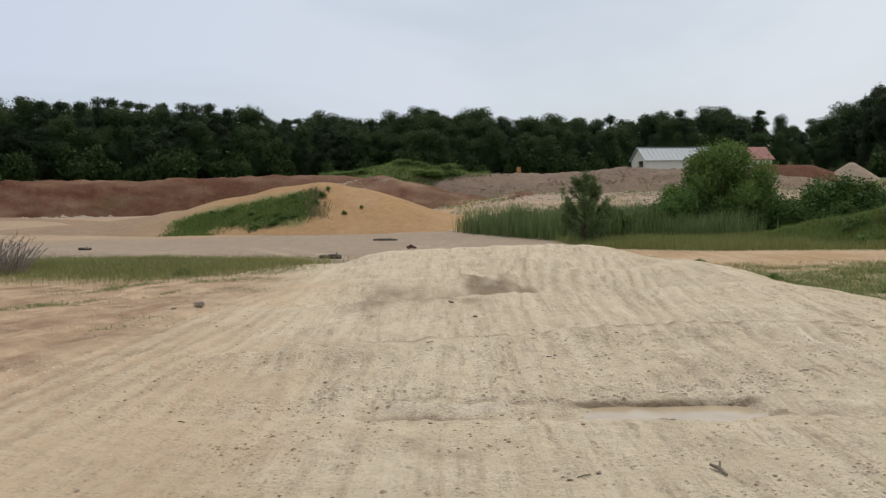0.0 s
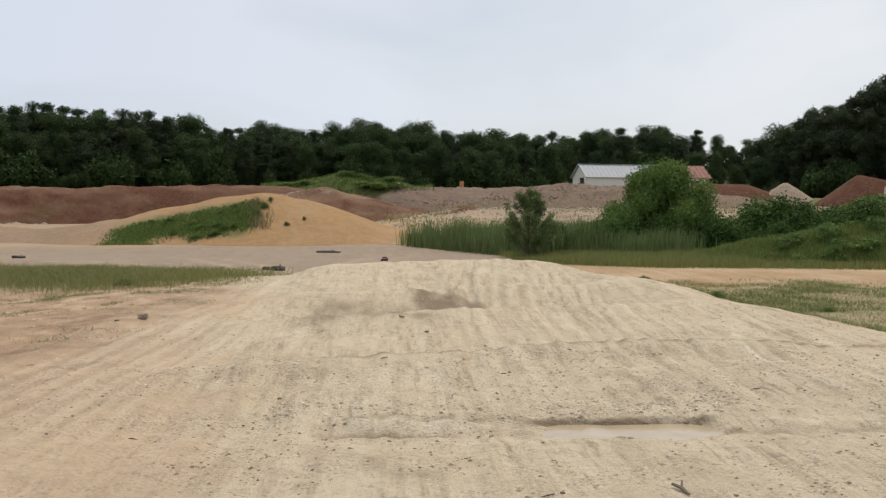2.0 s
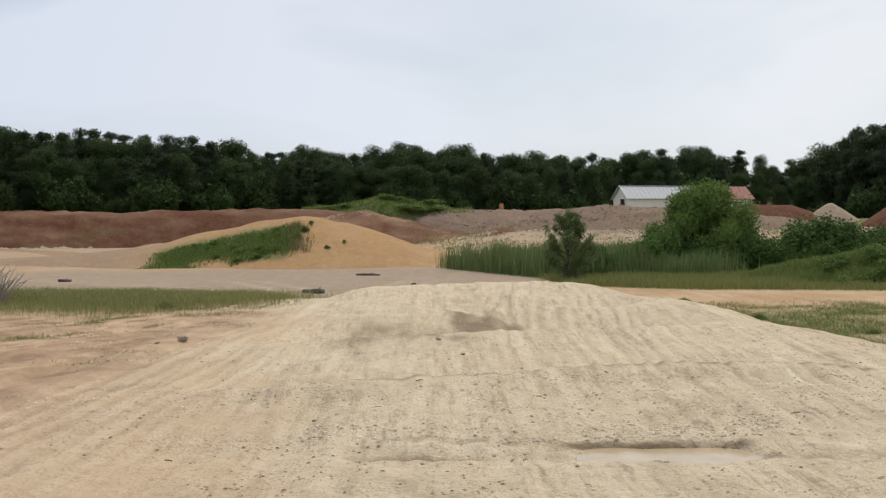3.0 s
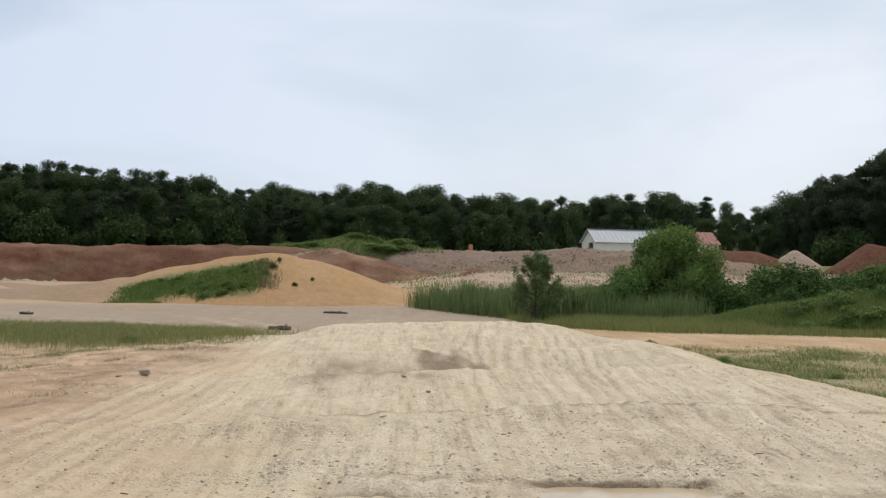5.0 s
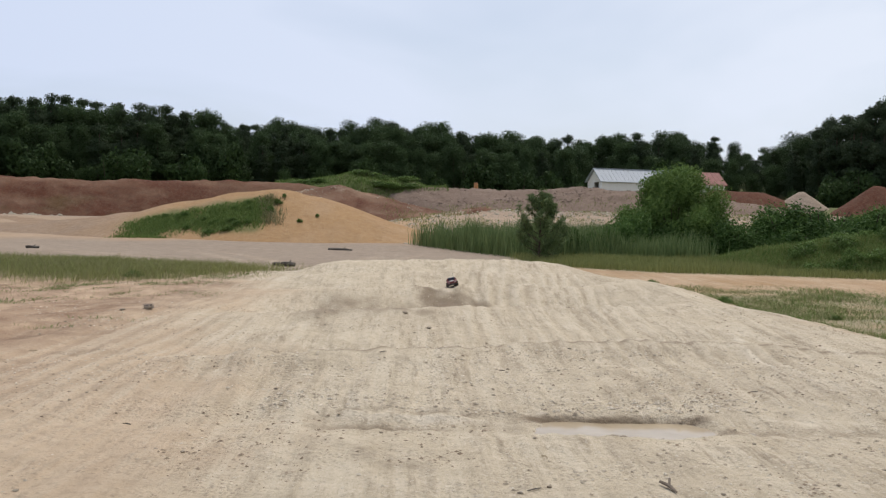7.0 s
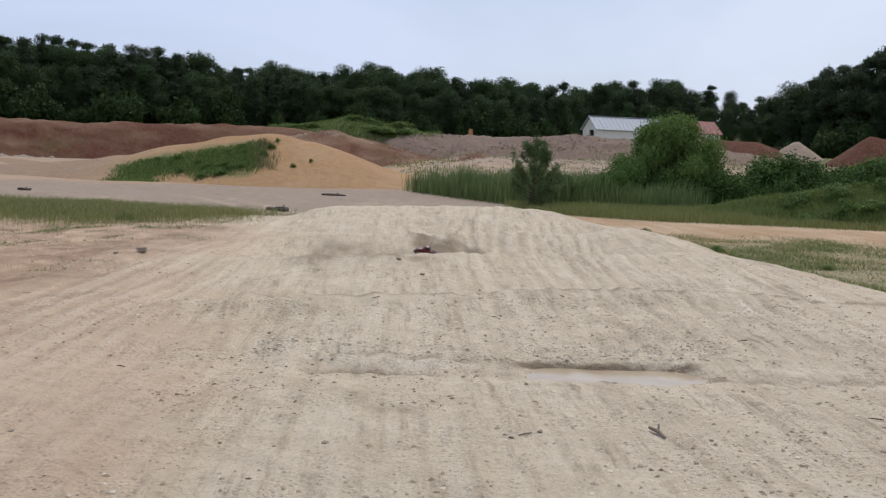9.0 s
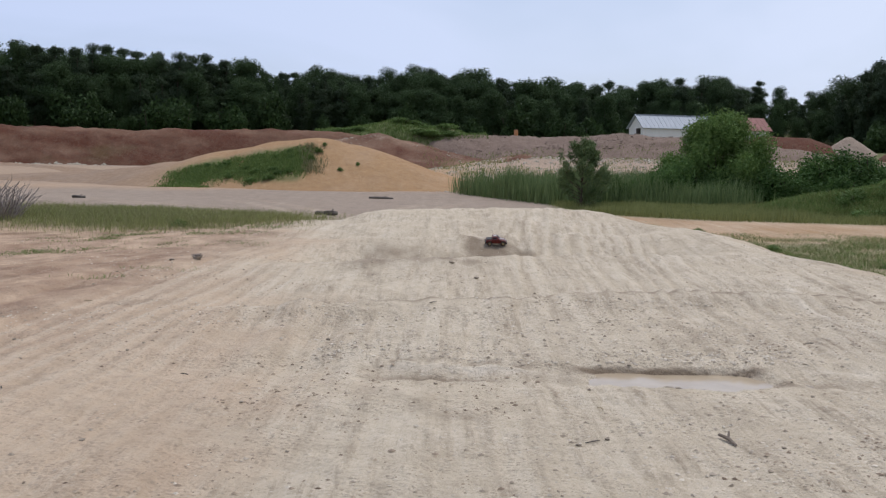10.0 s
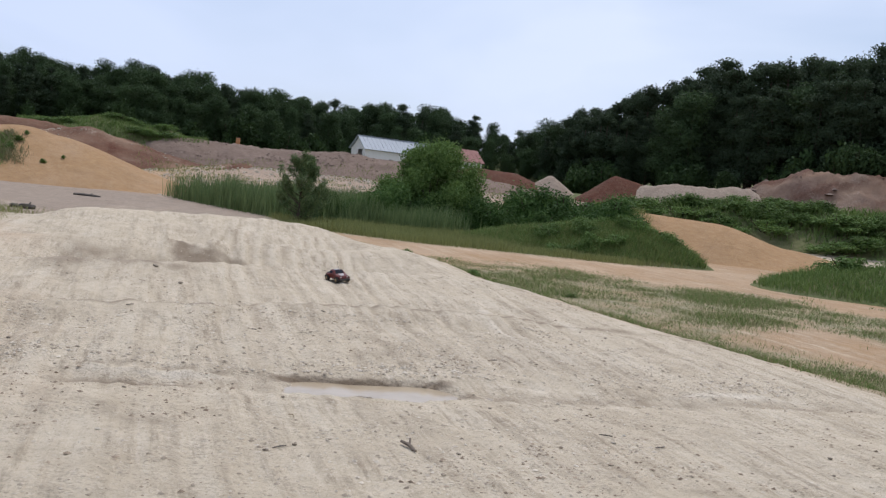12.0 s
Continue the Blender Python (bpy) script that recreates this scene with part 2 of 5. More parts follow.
    c = mix(nt, math2(nt, "MULTIPLY", math2(nt, "MULTIPLY", span(nt, lanes, 0.46, 0.33), 0.16), drag), c, (0.22, 0.165, 0.11))
    crumb2 = noise_of(nt, 21, 6, 0.75)
    scrape = noise_of(nt, 13.0, 6, 0.68, (1, 0.07, 1), 0.07)
    c = mix(nt, math2(nt, "MULTIPLY", math2(nt, "MULTIPLY", span(nt, scrape, 0.54, 0.66), 0.55), drag), c, (0.30, 0.23, 0.155))
    c = mix(nt, math2(nt, "MULTIPLY", math2(nt, "MULTIPLY", span(nt, scrape, 0.45, 0.34), 0.55), drag), c, (0.65, 0.555, 0.42))
    c = mix(nt, math2(nt, "MULTIPLY", span(nt, crust, 0.53, 0.62), 0.25), c, (0.21, 0.165, 0.115))
    c = mix(nt, math2(nt, "MULTIPLY", math2(nt, "MULTIPLY", span(nt, crust, 0.46, 0.38), 0.50), drag), c, (0.65, 0.555, 0.42))
    c = mix(nt, math2(nt, "MULTIPLY", span(nt, crumb2, 0.57, 0.63), 0.30), c, (0.17, 0.13, 0.09))
    cell = node(nt, "ShaderNodeTexVoronoi", Scale=27.0)
    cell_at = nt.nodes.new("ShaderNodeTexCoord")
    nt.links.new(cell_at.outputs["Object"], cell.inputs["Vector"])
    sep = nt.nodes.new("ShaderNodeSeparateColor")
    nt.links.new(cell.outputs["Color"], sep.inputs[0])
    stony = span(nt, noise_of(nt, 1.4, 5, 0.65), 0.42, 0.58)
    dark_one = math2(nt, "MULTIPLY", math2(nt, "GREATER_THAN", sep.outputs[0], 0.62), math2(nt, "LESS_THAN", cell.outputs["Distance"], 0.36))
    pale_one = math2(nt, "MULTIPLY", math2(nt, "GREATER_THAN", sep.outputs[1], 0.76), math2(nt, "LESS_THAN", cell.outputs["Distance"], 0.34))
    c = mix(nt, math2(nt, "MULTIPLY", math2(nt, "MULTIPLY", dark_one, 0.35), stony), c, (0.15, 0.115, 0.08))
    c = mix(nt, math2(nt, "MULTIPLY", math2(nt, "MULTIPLY", pale_one, 0.45), drag), c, (0.66, 0.575, 0.445))
    c = mix(nt, math2(nt, "MULTIPLY", span(nt, fine, 0.55, 0.72), 0.25), c, (0.16, 0.12, 0.08))
    c = mix(nt, math2(nt, "MULTIPLY", math2(nt, "MULTIPLY", span(nt, fine, 0.45, 0.32), 0.35), drag), c, (0.65, 0.555, 0.42))
    c = mix(nt, math2(nt, "MULTIPLY", math2(nt, "MULTIPLY", span(nt, grit, 0.62, 0.72), 0.35), drag), c, (0.78, 0.70, 0.57))
    c = mix(nt, math2(nt, "MULTIPLY", span(nt, big, 0.52, 0.72), 0.16), c, (0.17, 0.12, 0.08))
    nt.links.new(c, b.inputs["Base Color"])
    nt.links.new(span(nt, a3[0], 0, 1, 0.95, 0.8), b.inputs["Roughness"])
    bump = node(nt, "ShaderNodeBump", Strength=0.75, Distance=0.04)
    crumbs = math2(nt, "MULTIPLY", math2(nt, "SUBTRACT", 0.6, cell.outputs["Distance"], True), stony)
    tall = math2(nt, "ADD", math2(nt, "MULTIPLY", fine, 0.15), math2(nt, "ADD", math2(nt, "MULTIPLY", mid, 1.2), math2(nt, "ADD", math2(nt, "ADD", crumbs, math2(nt, "MULTIPLY", crust, 1.3)), math2(nt, "MULTIPLY", grit, 0.15))))
    nt.links.new(tall, bump.inputs["Height"])
    nt.links.new(bump.outputs[0], b.inputs["Normal"])
    return m


def simple(name, low, high, scale=8.0, rough=0.8, metal=0.0, bump=0.0, stretch=None, per_object=0.0):
    m, nt, b = nodes_of(name, rough)
    n = noise_of(nt, scale, 5, 0.6, stretch)
    c = mix(nt, span(nt, n, 0.32, 0.68), low, high)
    if per_object:
        info = nt.nodes.new("ShaderNodeObjectInfo")
        c = mix(nt, math2(nt, "MULTIPLY", info.outputs["Random"], per_object), c, tuple(0.35 * v for v in low))
    nt.links.new(c, b.inputs["Base Color"])
    b.inputs["Metallic"].default_value = metal
    if bump:
        bn = node(nt, "ShaderNodeBump", Strength=bump, Distance=0.02)
        nt.links.new(n, bn.inputs["Height"])
        nt.links.new(bn.outputs[0], b.inputs["Normal"])
    return m


def leafy(name, dark, light, per_object=0.35, glow=0.25):
    """Leaves: each clump its own shade, some light through them."""
    m, nt, b = nodes_of(name, 0.7)
    b.inputs["Specular IOR Level"].default_value = 0.15
    geo = nt.nodes.new("ShaderNodeNewGeometry")
    c = mix(nt, geo.outputs["Random Per Island"], dark, light)
    info = nt.nodes.new("ShaderNodeObjectInfo")
    c = mix(nt, math2(nt, "MULTIPLY", info.outputs["Random"], per_object), c, tuple(0.4 * v for v in dark))
    nt.links.new(c, b.inputs["Base Color"])
    tr = nt.nodes.new("ShaderNodeBsdfTranslucent")
    nt.links.new(c, tr.inputs[0])
    mx = nt.nodes.new("ShaderNodeMixShader")
    mx.inputs[0].default_value = glow
    out = nt.nodes["Material Output"]
    nt.links.new(b.outputs[0], mx.inputs[1])
    nt.links.new(tr.outputs[0], mx.inputs[2])
    nt.links.new(mx.outputs[0], out.inputs[0])
    return m


EARTH = earth_material()
BARK = simple("bark", (0.05, 0.035, 0.025), (0.12, 0.09, 0.065), 14, 0.95, bump=0.5)
LEAF_WOOD = leafy("leaf_wood", (0.046, 0.078, 0.030), (0.074, 0.113, 0.042), 0.4)
LEAF_PINE = leafy("leaf_pine", (0.041, 0.063, 0.030), (0.060, 0.086, 0.040))
LEAF_EDGE = leafy("leaf_edge", (0.034, 0.062, 0.020), (0.066, 0.108, 0.032), 0.6)
LEAF_WILLOW = leafy("leaf_willow", (0.086, 0.146, 0.036), (0.195, 0.285, 0.078), 0.2, 0.3)
LEAF_BUSH = leafy("leaf_bush", (0.048, 0.102, 0.024), (0.138, 0.222, 0.060), 0.5, 0.3)
LEAF_WEED = leafy("leaf_weed", (0.080, 0.142, 0.035), (0.185, 0.270, 0.072), 0.4, 0.3)
LEAF_YOUNG_PINE = leafy("leaf_young_pine", (0.095, 0.145, 0.060), (0.205, 0.260, 0.105), 0.1)
REED = leafy("reed", (0.100, 0.150, 0.055), (0.205, 0.255, 0.100), 0.1, 0.3)
GRASS_OLIVE = leafy("grass_olive", (0.165, 0.185, 0.062), (0.310, 0.312, 0.115), 0.1, 0.3)
GRASS_GREEN = leafy("grass_green", (0.096, 0.152, 0.040), (0.205, 0.272, 0.080), 0.1, 0.3)
GRASS_DRY = leafy("grass_dry", (0.150, 0.140, 0.065), (0.320, 0.290, 0.150), 0.1, 0.3)
TWIG = simple("twig", (0.17, 0.14, 0.12), (0.34, 0.29, 0.25), 20, 0.95)
STONE = simple("stone", (0.24, 0.19, 0.13), (0.44, 0.37, 0.28), 22, 0.9, bump=0.4, per_object=0.35)
PALE_ROCK = simple("pale_rock", (0.28, 0.245, 0.18), (0.46, 0.41, 0.315), 6, 0.9, bump=0.3)


# ---- meshes from arrays ----
def mesh_of(name, verts, faces, material=None, smooth=False):
    me = bpy.data.meshes.new(name)
    me.from_pydata([tuple(v) for v in np.asarray(verts, float).tolist()], [], faces if isinstance(faces, list) else faces.tolist())
    if material:
        me.materials.append(material)
    if smooth:
        me.polygons.foreach_set("use_smooth", np.ones(len(me.polygons), bool))
    me.update()
    return me


def part(name, bm, material, parent, label=""):
    """One mesh object under a thing or under a part."""
    me = bpy.data.meshes.new(name)
    bm.to_mesh(me)
    bm.free()
    me.materials.append(material)
    ob = new(name, me)
    ob.parent = parent
    return tagged(ob, label)


def thing(name, at, label, category, group="", turn=0.0):
    ob = new(name)
    ob.empty_display_size = 0.2
    ob.matrix_basis = pose(*at, 0, 0, turn)
    return tagged(ob, label, category, group)


def box(bm, size, at, bevel=0.0, turn=None):
    made = bmesh.ops.create_cube(bm, size=1.0)["verts"]
    m = Matrix.Translation(at) @ (turn or Matrix.Identity(4)) @ Matrix.Diagonal((*size, 1))
    bmesh.ops.transform(bm, matrix=m, verts=made)
    if bevel:
        edges = list({e for v in made for e in v.link_edges})
        bmesh.ops.bevel(bm, geom=edges, offset=bevel, segments=2, affect="EDGES", profile=0.6)
    return bm


def zones(me, x, y, z, paint):
    """Soil kinds over the mesh: pale, sand, green; grey, red, mauve; mud with painted shade, chalk; tread ridges for
    colour shading.
    """
    vals = paint(x, y, z)
    for name, keys in (("zone_a", ("pale", "sand", "green")), ("zone_b", ("gray", "red", "mauve")), ("zone_c", ("mud", "chalk", "ridge"))):
        a = me.color_attributes.new(name, "FLOAT_COLOR", "POINT")
        data = np.zeros((len(x), 4), np.float32)
        data[:, 3] = 1
        for k, key in enumerate(keys):
            data[:, k] = np.clip(vals.get(key, 0.5 if key == "ridge" else 0.0), 0, 1)
        a.data.foreach_set("color", data.ravel())


# ---- ground ----
def ground_paint(x, y, z):
    r = np.hypot(x, y)
    w1, w2 = fbm(0.35 * x, 0.35 * y), fbm(1.7 * x, 1.7 * y)
    edge = np.interp(y, [k[0] for k in EDGE], [k[1] for k in EDGE])
    table = step(-3.4, -0.7, x + 2.4 * w1 + 1.0 * w2 + 0.13 * (y - 10)) * step(edge + 1.6, edge - 0.2, x + 0.9 * w2 + 0.8 * w1) * step(31, 27, y + 2 * w1)
    # a pale wheel lane that curves off along the left of the rollers
    lane = 0.5 * np.exp(-((x + 2.4 + 0.05 * (y - 6) + 0.8 * w1) / 1.5) ** 2) * step(36, 28, y)
    pale = np.clip(np.maximum(table, 0.75 * lane), 0, 1)
    pale = np.maximum(pale, step(edge + 0.6, edge + 2.2, x) * step(44, 38, y) * (0.35 + 0.9 * w2))
    pale = np.maximum(pale, 0.5 * step(edge + 3.6, edge + 4.6, x + 1.2 * w1) * step(edge + 8.4, edge + 7.0, x + 1.2 * w1) * step(19, 15, y))
    gray = step(27, 31, y + 1.5 * w1) * step(66, 58, r + 4 * w1) * step(8.5, 5.5, x - 0.0 * y)
    gray = np.maximum(gray, 0.55 * step(60, 75, r) * step(-0.05, 0.06, np.arctan2(x, np.maximum(y, 1e-6))))
    gray = np.maximum(gray, 0.85 * step(57, 66, r) * step(-9, -15, x) * step(104, 98, r))
    pale = np.maximum(pale, 0.6 * step(31, 34, x) * step(40, 44, y) * step(60, 55, y))
    # wheel tracks that leave the rollers and bend away over the grey flat
    for bend in (3.5, 8.0, -1.5):
        mid_x = -2.6 - bend * np.clip((y - 23) / 17, 0, 2) ** 2
        pale = np.maximum(pale, 0.6 * np.exp(-((np.abs(x - mid_x) - 0.75) / 0.35) ** 2) * step(20, 25, y) * step(50, 40, y) * (0.7 + w2))
    pale = np.maximum(pale, 0.75 * step(30, 34, x) * step(60, 64, r) * step(79, 74, r))
    right_low = step(edge + 0.6, edge + 2.2, x + 0.8 * w1)
    off = x - edge
    path = step(3.6, 4.6, off + 1.2 * w1) * step(8.4, 7.0, off + 1.2 * w1) * step(24, 18, y)
    sand = right_low * step(44, 38, y) * (0.68 + 0.9 * w1 + 0.6 * w2)
    sand = np.maximum(sand, step(55, 60, r + 5 * w1) * step(4, 0, x) * step(92, 84, r) * (0.55 - 0.35 * step(-12, -20, x)))
    sand = np.maximum(sand, step(30, 36, np.hypot(x - 27, (y - 38) * 1.0) * -1 + 50) * step(22, 27, x) * step(60, 50, r) * 0.9)
    # green: hollow on the left, strip and pond edge on the right, weedy seam along the table's flank
    hollow = np.exp(-(((x + 10.5) / 5.8) ** 4 + ((y - 30 + 0.35 * (x + 10)) / 6.2) ** 4))
    strip = step(4.5, 6.5, x) * step(-0.6, 1.4, y - np.interp(x, SHORE_X, SHORE_Y) + 1.5 * w1) * step(60, 54, y) * step(24, 22, x - 0.3 * (y - 37))
    seam = step(0.4, 1.6, off + 1.6 * w1) * step(4.6 + 6 * step(14, 19, y), 3.0 + 5 * step(14, 19, y), off + 1.6 * w1) * step(30, 24, y) * step(2, 6, y)
    band = step(7.0, 8.2, off + 2 * w1) * step(13.5, 11.0, off + 3 * w1) * step(27, 23, y) * step(2, 6, y)
    seam = np.maximum(seam, band)
    slope = step(36, 42, x) * step(73, 77, r) * step(88, 80, r) * 0.9
    woods = step(99, 104, r)
    green = np.clip(np.maximum.reduce([hollow * (0.75 + 0.6 * w2), strip, seam * (0.48 + 0.8 * w2), slope, 0.9 * woods]), 0, 1)
    yv = y - skew(x, y)
    brim = 19.2 - 1.0 * (x - 0.6) + 0.6 * w2
    mud = step(0.3, 0.6, x + 0.5 * w2) * step(2.1, 1.7, x + 0.4 * w2) * step(16.2, 16.6, yv) * 0.95 * step(brim + 0.25, brim - 0.15, yv)
    w3 = fbm(4.5 * x, 3.0 * y, 4)
    mud = mud * np.clip(0.85 + 0.9 * w3, 0, 1)
    smear = step(-2.0, -1.2, x + 1.2 * w1) * step(1.0, 0.2, x) * step(13.4, 15.0, y + 1.5 * w2) * step(18.6, 17.2, y + 1.4 * w1) * np.clip(0.58 + 1.6 * w3 + 0.9 * w2, 0, 0.85)
    damp = 0.5 * np.exp(-(((x - 0.3) / 1.9) ** 2 + ((y - 11.3) / 0.6) ** 2)) * np.clip(0.4 + 1.8 * w3, 0, 1)
    # dark lines at the roller crests: their shading painted in mud colour
    line = 0.85 * np.exp(-((yv - 10.74 + 0.2 * w2) / 0.10) ** 2) * step(-2.2, -1.0, x) * step(-0.35, 0.0, w2 + 0.7 * w3)
    line = np.maximum(line, 0.7 * np.exp(-((yv - 15.7 + 0.2 * w2) / 0.16) ** 2) * step(-1.6, -0.6, x) * step(0.9, 0.2, x) * step(-0.2, 0.1, w3))
    basin = rut_basin(x, y)
    rim = np.exp(-((y - 8.06 + 0.10 * w2) / 0.065) ** 4) * step(0.92, 1.1, x + 0.3 * w2) * step(2.75, 2.55, x + 0.3 * w2)
    rim = np.maximum(rim, 0.75 * basin)
    rim = np.maximum(rim, 0.8 * np.exp(-(((x - 2.68) / 0.14) ** 2 + ((y - 7.66) / 0.14) ** 2)))
    # recess shade painted into the dry shallow, behind its lip and the right dip
    rim = np.maximum(rim, 0.9 * np.exp(-(((x + 0.10) / 0.5) ** 4 + ((y - 7.70 + 0.2 * w2) / 0.09) ** 2)) + 0.85 * np.exp(-((y - 8.13 + 0.15 * w2) / 0.08) ** 2) * step(-0.8, -0.4, x) * step(0.8, 0.5, x) * step(-0.15, 0.1, w3))
    rim = np.maximum(rim, 0.6 * np.exp(-((y - 7.70 - 0.02 * (x - 3) + 0.2 * w2) / 0.13) ** 2) * step(2.7, 3.0, x) * step(7.6, 6.0, x) * np.clip(0.7 + 1.5 * w3, 0, 1))
    # damp crumbly patches near the rut and on the bare dirt
    rim = np.maximum(rim, 0.45 * step(0.10, 0.24, fbm(0.9 * x + 8, 0.9 * y + 3)) * np.clip(0.3 + 2.2 * w3, 0, 1) * step(16, 11, y) * (y > 3))
    # darker reddish dirt between the lane and the grassy hollow
    russet = step(-2.6, -4.6, x + 1.6 * w1) * step(6.0, 10, y) * step(34, 27, y) * np.clip(0.32 + 0.9 * w2 + 0.7 * w3, 0, 0.6)
    # tread relief, handed on so the soil colour can shade it
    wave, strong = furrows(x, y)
    # pale flecks; the three entries near y 8 lighten the rut's lips
    chalk = sum(np.exp(-((x - a - 0.02 * (y - b)) / w) ** 2 - ((y - b) / l) ** 2) for a, b, w, l in
                ((3.5, 13.5, 0.07, 0.45), (0.5, 10.7, 0.06, 0.25), (4.6, 12.9, 0.06, 0.3), (2.6, 12.7, 0.06, 0.4), (0.1, 7.93, 0.5, 0.06), (3.9, 8.0, 0.9, 0.06), (5.6, 8.0, 0.6, 0.08), (4.1, 10.8, 0.07, 0.6), (5.4, 11.3, 0.06, 0.5))) * step(-0.12, 0.05, w2)
    return dict(pale=pale, sand=sand * (1 - green), green=green, gray=gray * (1 - 0.9 * sand) * (1 - 0.5 * pale), mud=np.maximum.reduce([mud, smear, damp, rim, line]),
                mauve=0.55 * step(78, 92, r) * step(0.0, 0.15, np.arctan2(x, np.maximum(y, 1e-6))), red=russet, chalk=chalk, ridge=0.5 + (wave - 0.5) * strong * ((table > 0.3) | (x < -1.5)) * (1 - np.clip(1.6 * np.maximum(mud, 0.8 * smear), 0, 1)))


def build_ground():
    az = np.radians(np.concatenate([np.arange(-180, -36, 6.0), np.arange(-36, 52, 0.2), np.arange(52, 180, 6.0)]))
    rs = [0.0, 1.0, 2.0, 3.0, 3.6]
    while rs[-1] < 3000:
        r = rs[-1]
        rs.append(r * (1.0045 if 6.5 < r < 11.5 else 1.0075 if r < 32 else 1.013 if r < 150 else 1.12))
    rs = np.array(rs)
    n, k = len(rs), len(az)
    rr, aa = np.meshgrid(rs, az, indexing="ij")
    x, y = (rr * np.sin(aa)).ravel(), (rr * np.cos(aa)).ravel()
    z = ground_z(x, y)
    i, j = np.meshgrid(np.arange(n - 1), np.arange(k), indexing="ij")
    j2 = (j + 1) % k
    faces = np.stack([i * k + j, (i + 1) * k + j, (i + 1) * k + j2, i * k + j2], -1).reshape(-1, 4)[:, ::-1]
    me = mesh_of("ground", np.stack([x, y, z], 1), faces, EARTH, True)
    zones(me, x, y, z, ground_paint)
    tagged(new("ground", me), "rutted pale gravel and brown dirt floor of an open pit", "ground", kind="structure")


build_ground()


def build_puddle():
    m, nt, b = nodes_of("muddy_water", 0.12)
    b.inputs["Specular IOR Level"].default_value = 0.3
    c = mix(nt, span(nt, noise_of(nt, 3.0, 3), 0.3, 0.7), (0.36, 0.28, 0.18), (0.46, 0.37, 0.25))
    nt.links.new(c, b.inputs["Base Color"])
    a = np.linspace(0, 2 * math.pi, 72, endpoint=False)
    verts = np.stack([1.98 + 0.98 * np.cos(a), 7.80 + 0.42 * np.sin(a), np.full(72, -0.077)], 1)
    me = mesh_of("puddle", verts, [list(range(72))], m)
    tagged(new("puddle", me), "shallow puddle of brown muddy water in a rut", "puddle", kind="structure")


build_puddle()


# ---- banks, berms and heaps: earth piled along a crest line ----
def mound(name, label, category, crest, paint, res=0.4, rough=0.35, round_top=0.25, kind="", group=""):
    """crest: points (x, y, top, half width). Slopes fall evenly from the crest to the ground."""
    cr = np.array(crest, float)
    if len(cr) == 1:
        cr = np.vstack([cr, cr + [[0.05, 0, 0, 0]]])

    def height(x, y):
        x, y = np.asarray(x, float), np.asarray(y, float)
        best = np.full(x.shape, -50.0)
        for a, b in zip(cr[:-1], cr[1:]):
            d = b[:2] - a[:2]
            u = np.clip(((x - a[0]) * d[0] + (y - a[1]) * d[1]) / (d @ d), 0, 1)
            dist = np.hypot(x - a[0] - u * d[0], y - a[1] - u * d[1])
            top, w = a[2] + u * (b[2] - a[2]), a[3] + u * (b[3] - a[3])
            s = dist / w
            s = np.sqrt(s * s + round_top ** 2) - round_top * 0.9
            base = ground_z(x, y, False)
            best = np.maximum(best, np.where(dist < 1.6 * w, base + (top - base) * (1 - s), -50))
        size = np.clip(cr[:, 2].max() - 0.0, 0.5, 5)
        return best + rough * size * 0.35 * (fbm(0.55 * x + 3, 0.55 * y, 4) + 0.6 * fbm(0.17 * x, 0.17 * y + 8, 2) + 0.3 * fbm(2.1 * x, 2.1 * y, 3))

    wmax = cr[:, 3].max() * 1.5
    xs = np.arange(cr[:, 0].min() - wmax, cr[:, 0].max() + wmax, res)
    ys = np.arange(cr[:, 1].min() - wmax, cr[:, 1].max() + wmax, res)
    gx, gy = np.meshgrid(xs, ys, indexing="ij")
    x, y = gx.ravel(), gy.ravel()
    g = ground_z(x, y)
    h = height(x, y)
    z = np.maximum(h, g - 0.25)
    n, k = len(xs), len(ys)
    i, j = np.meshgrid(np.arange(n - 1), np.arange(k - 1), indexing="ij")
    faces = np.stack([i * k + j, (i + 1) * k + j, (i + 1) * k + j + 1, i * k + j + 1], -1).reshape(-1, 4)
    keep = (h > g - 0.12)[faces].any(1)
    faces = faces[keep]
    used = np.unique(faces)
    index = np.zeros(len(x), int)
    index[used] = np.arange(len(used))
    x, y, z = x[used], y[used], z[used]
    me = mesh_of(name, np.stack([x, y, z], 1), index[faces], EARTH, True)
    zones(me, x, y, z, paint)
    MOUNDS.append(height)
    return tagged(new(name, me), label, category, group, kind)


def red_paint(x, y, z):
    return dict(red=0.95 + 0.6 * fbm(0.3 * x, 0.3 * y + z), sand=step(3.4, 3.8, z) * 0.18, green=step(0.12, 0.3, fbm(0.2 * x, 0.6 * z + 2)) * 0.3)


def sand_paint(x, y, z):
    w = fbm(0.6 * x, 0.6 * y)
    top = np.interp(x, [-17.6, -13.6, -10.2, -8.0], [1.05, 1.85, 2.5, 2.75])
    left = step(-7.4, -8.6, x + 1.4 * w) * step(-18.0, -15.5, x) * step(65, 63.6, y) * step(top - 0.35, top - 0.95, z + 0.6 * w) * step(-0.2, 0.2, z)
    return dict(sand=0.95 + 0.5 * w - 0.45 * step(-13, -21, x), gray=step(-13, -21, x), mauve=0.35 * step(-13, -21, x), green=left * np.clip(0.8 + 1.4 * fbm(0.9 * x + 4, 0.9 * y + z, 4), 0, 0.95))


def mauve_paint(x, y, z):
    return dict(mauve=1.0, sand=0.5 * step(0.18, 0.3, fbm(0.25 * x, 0.5 * z)))


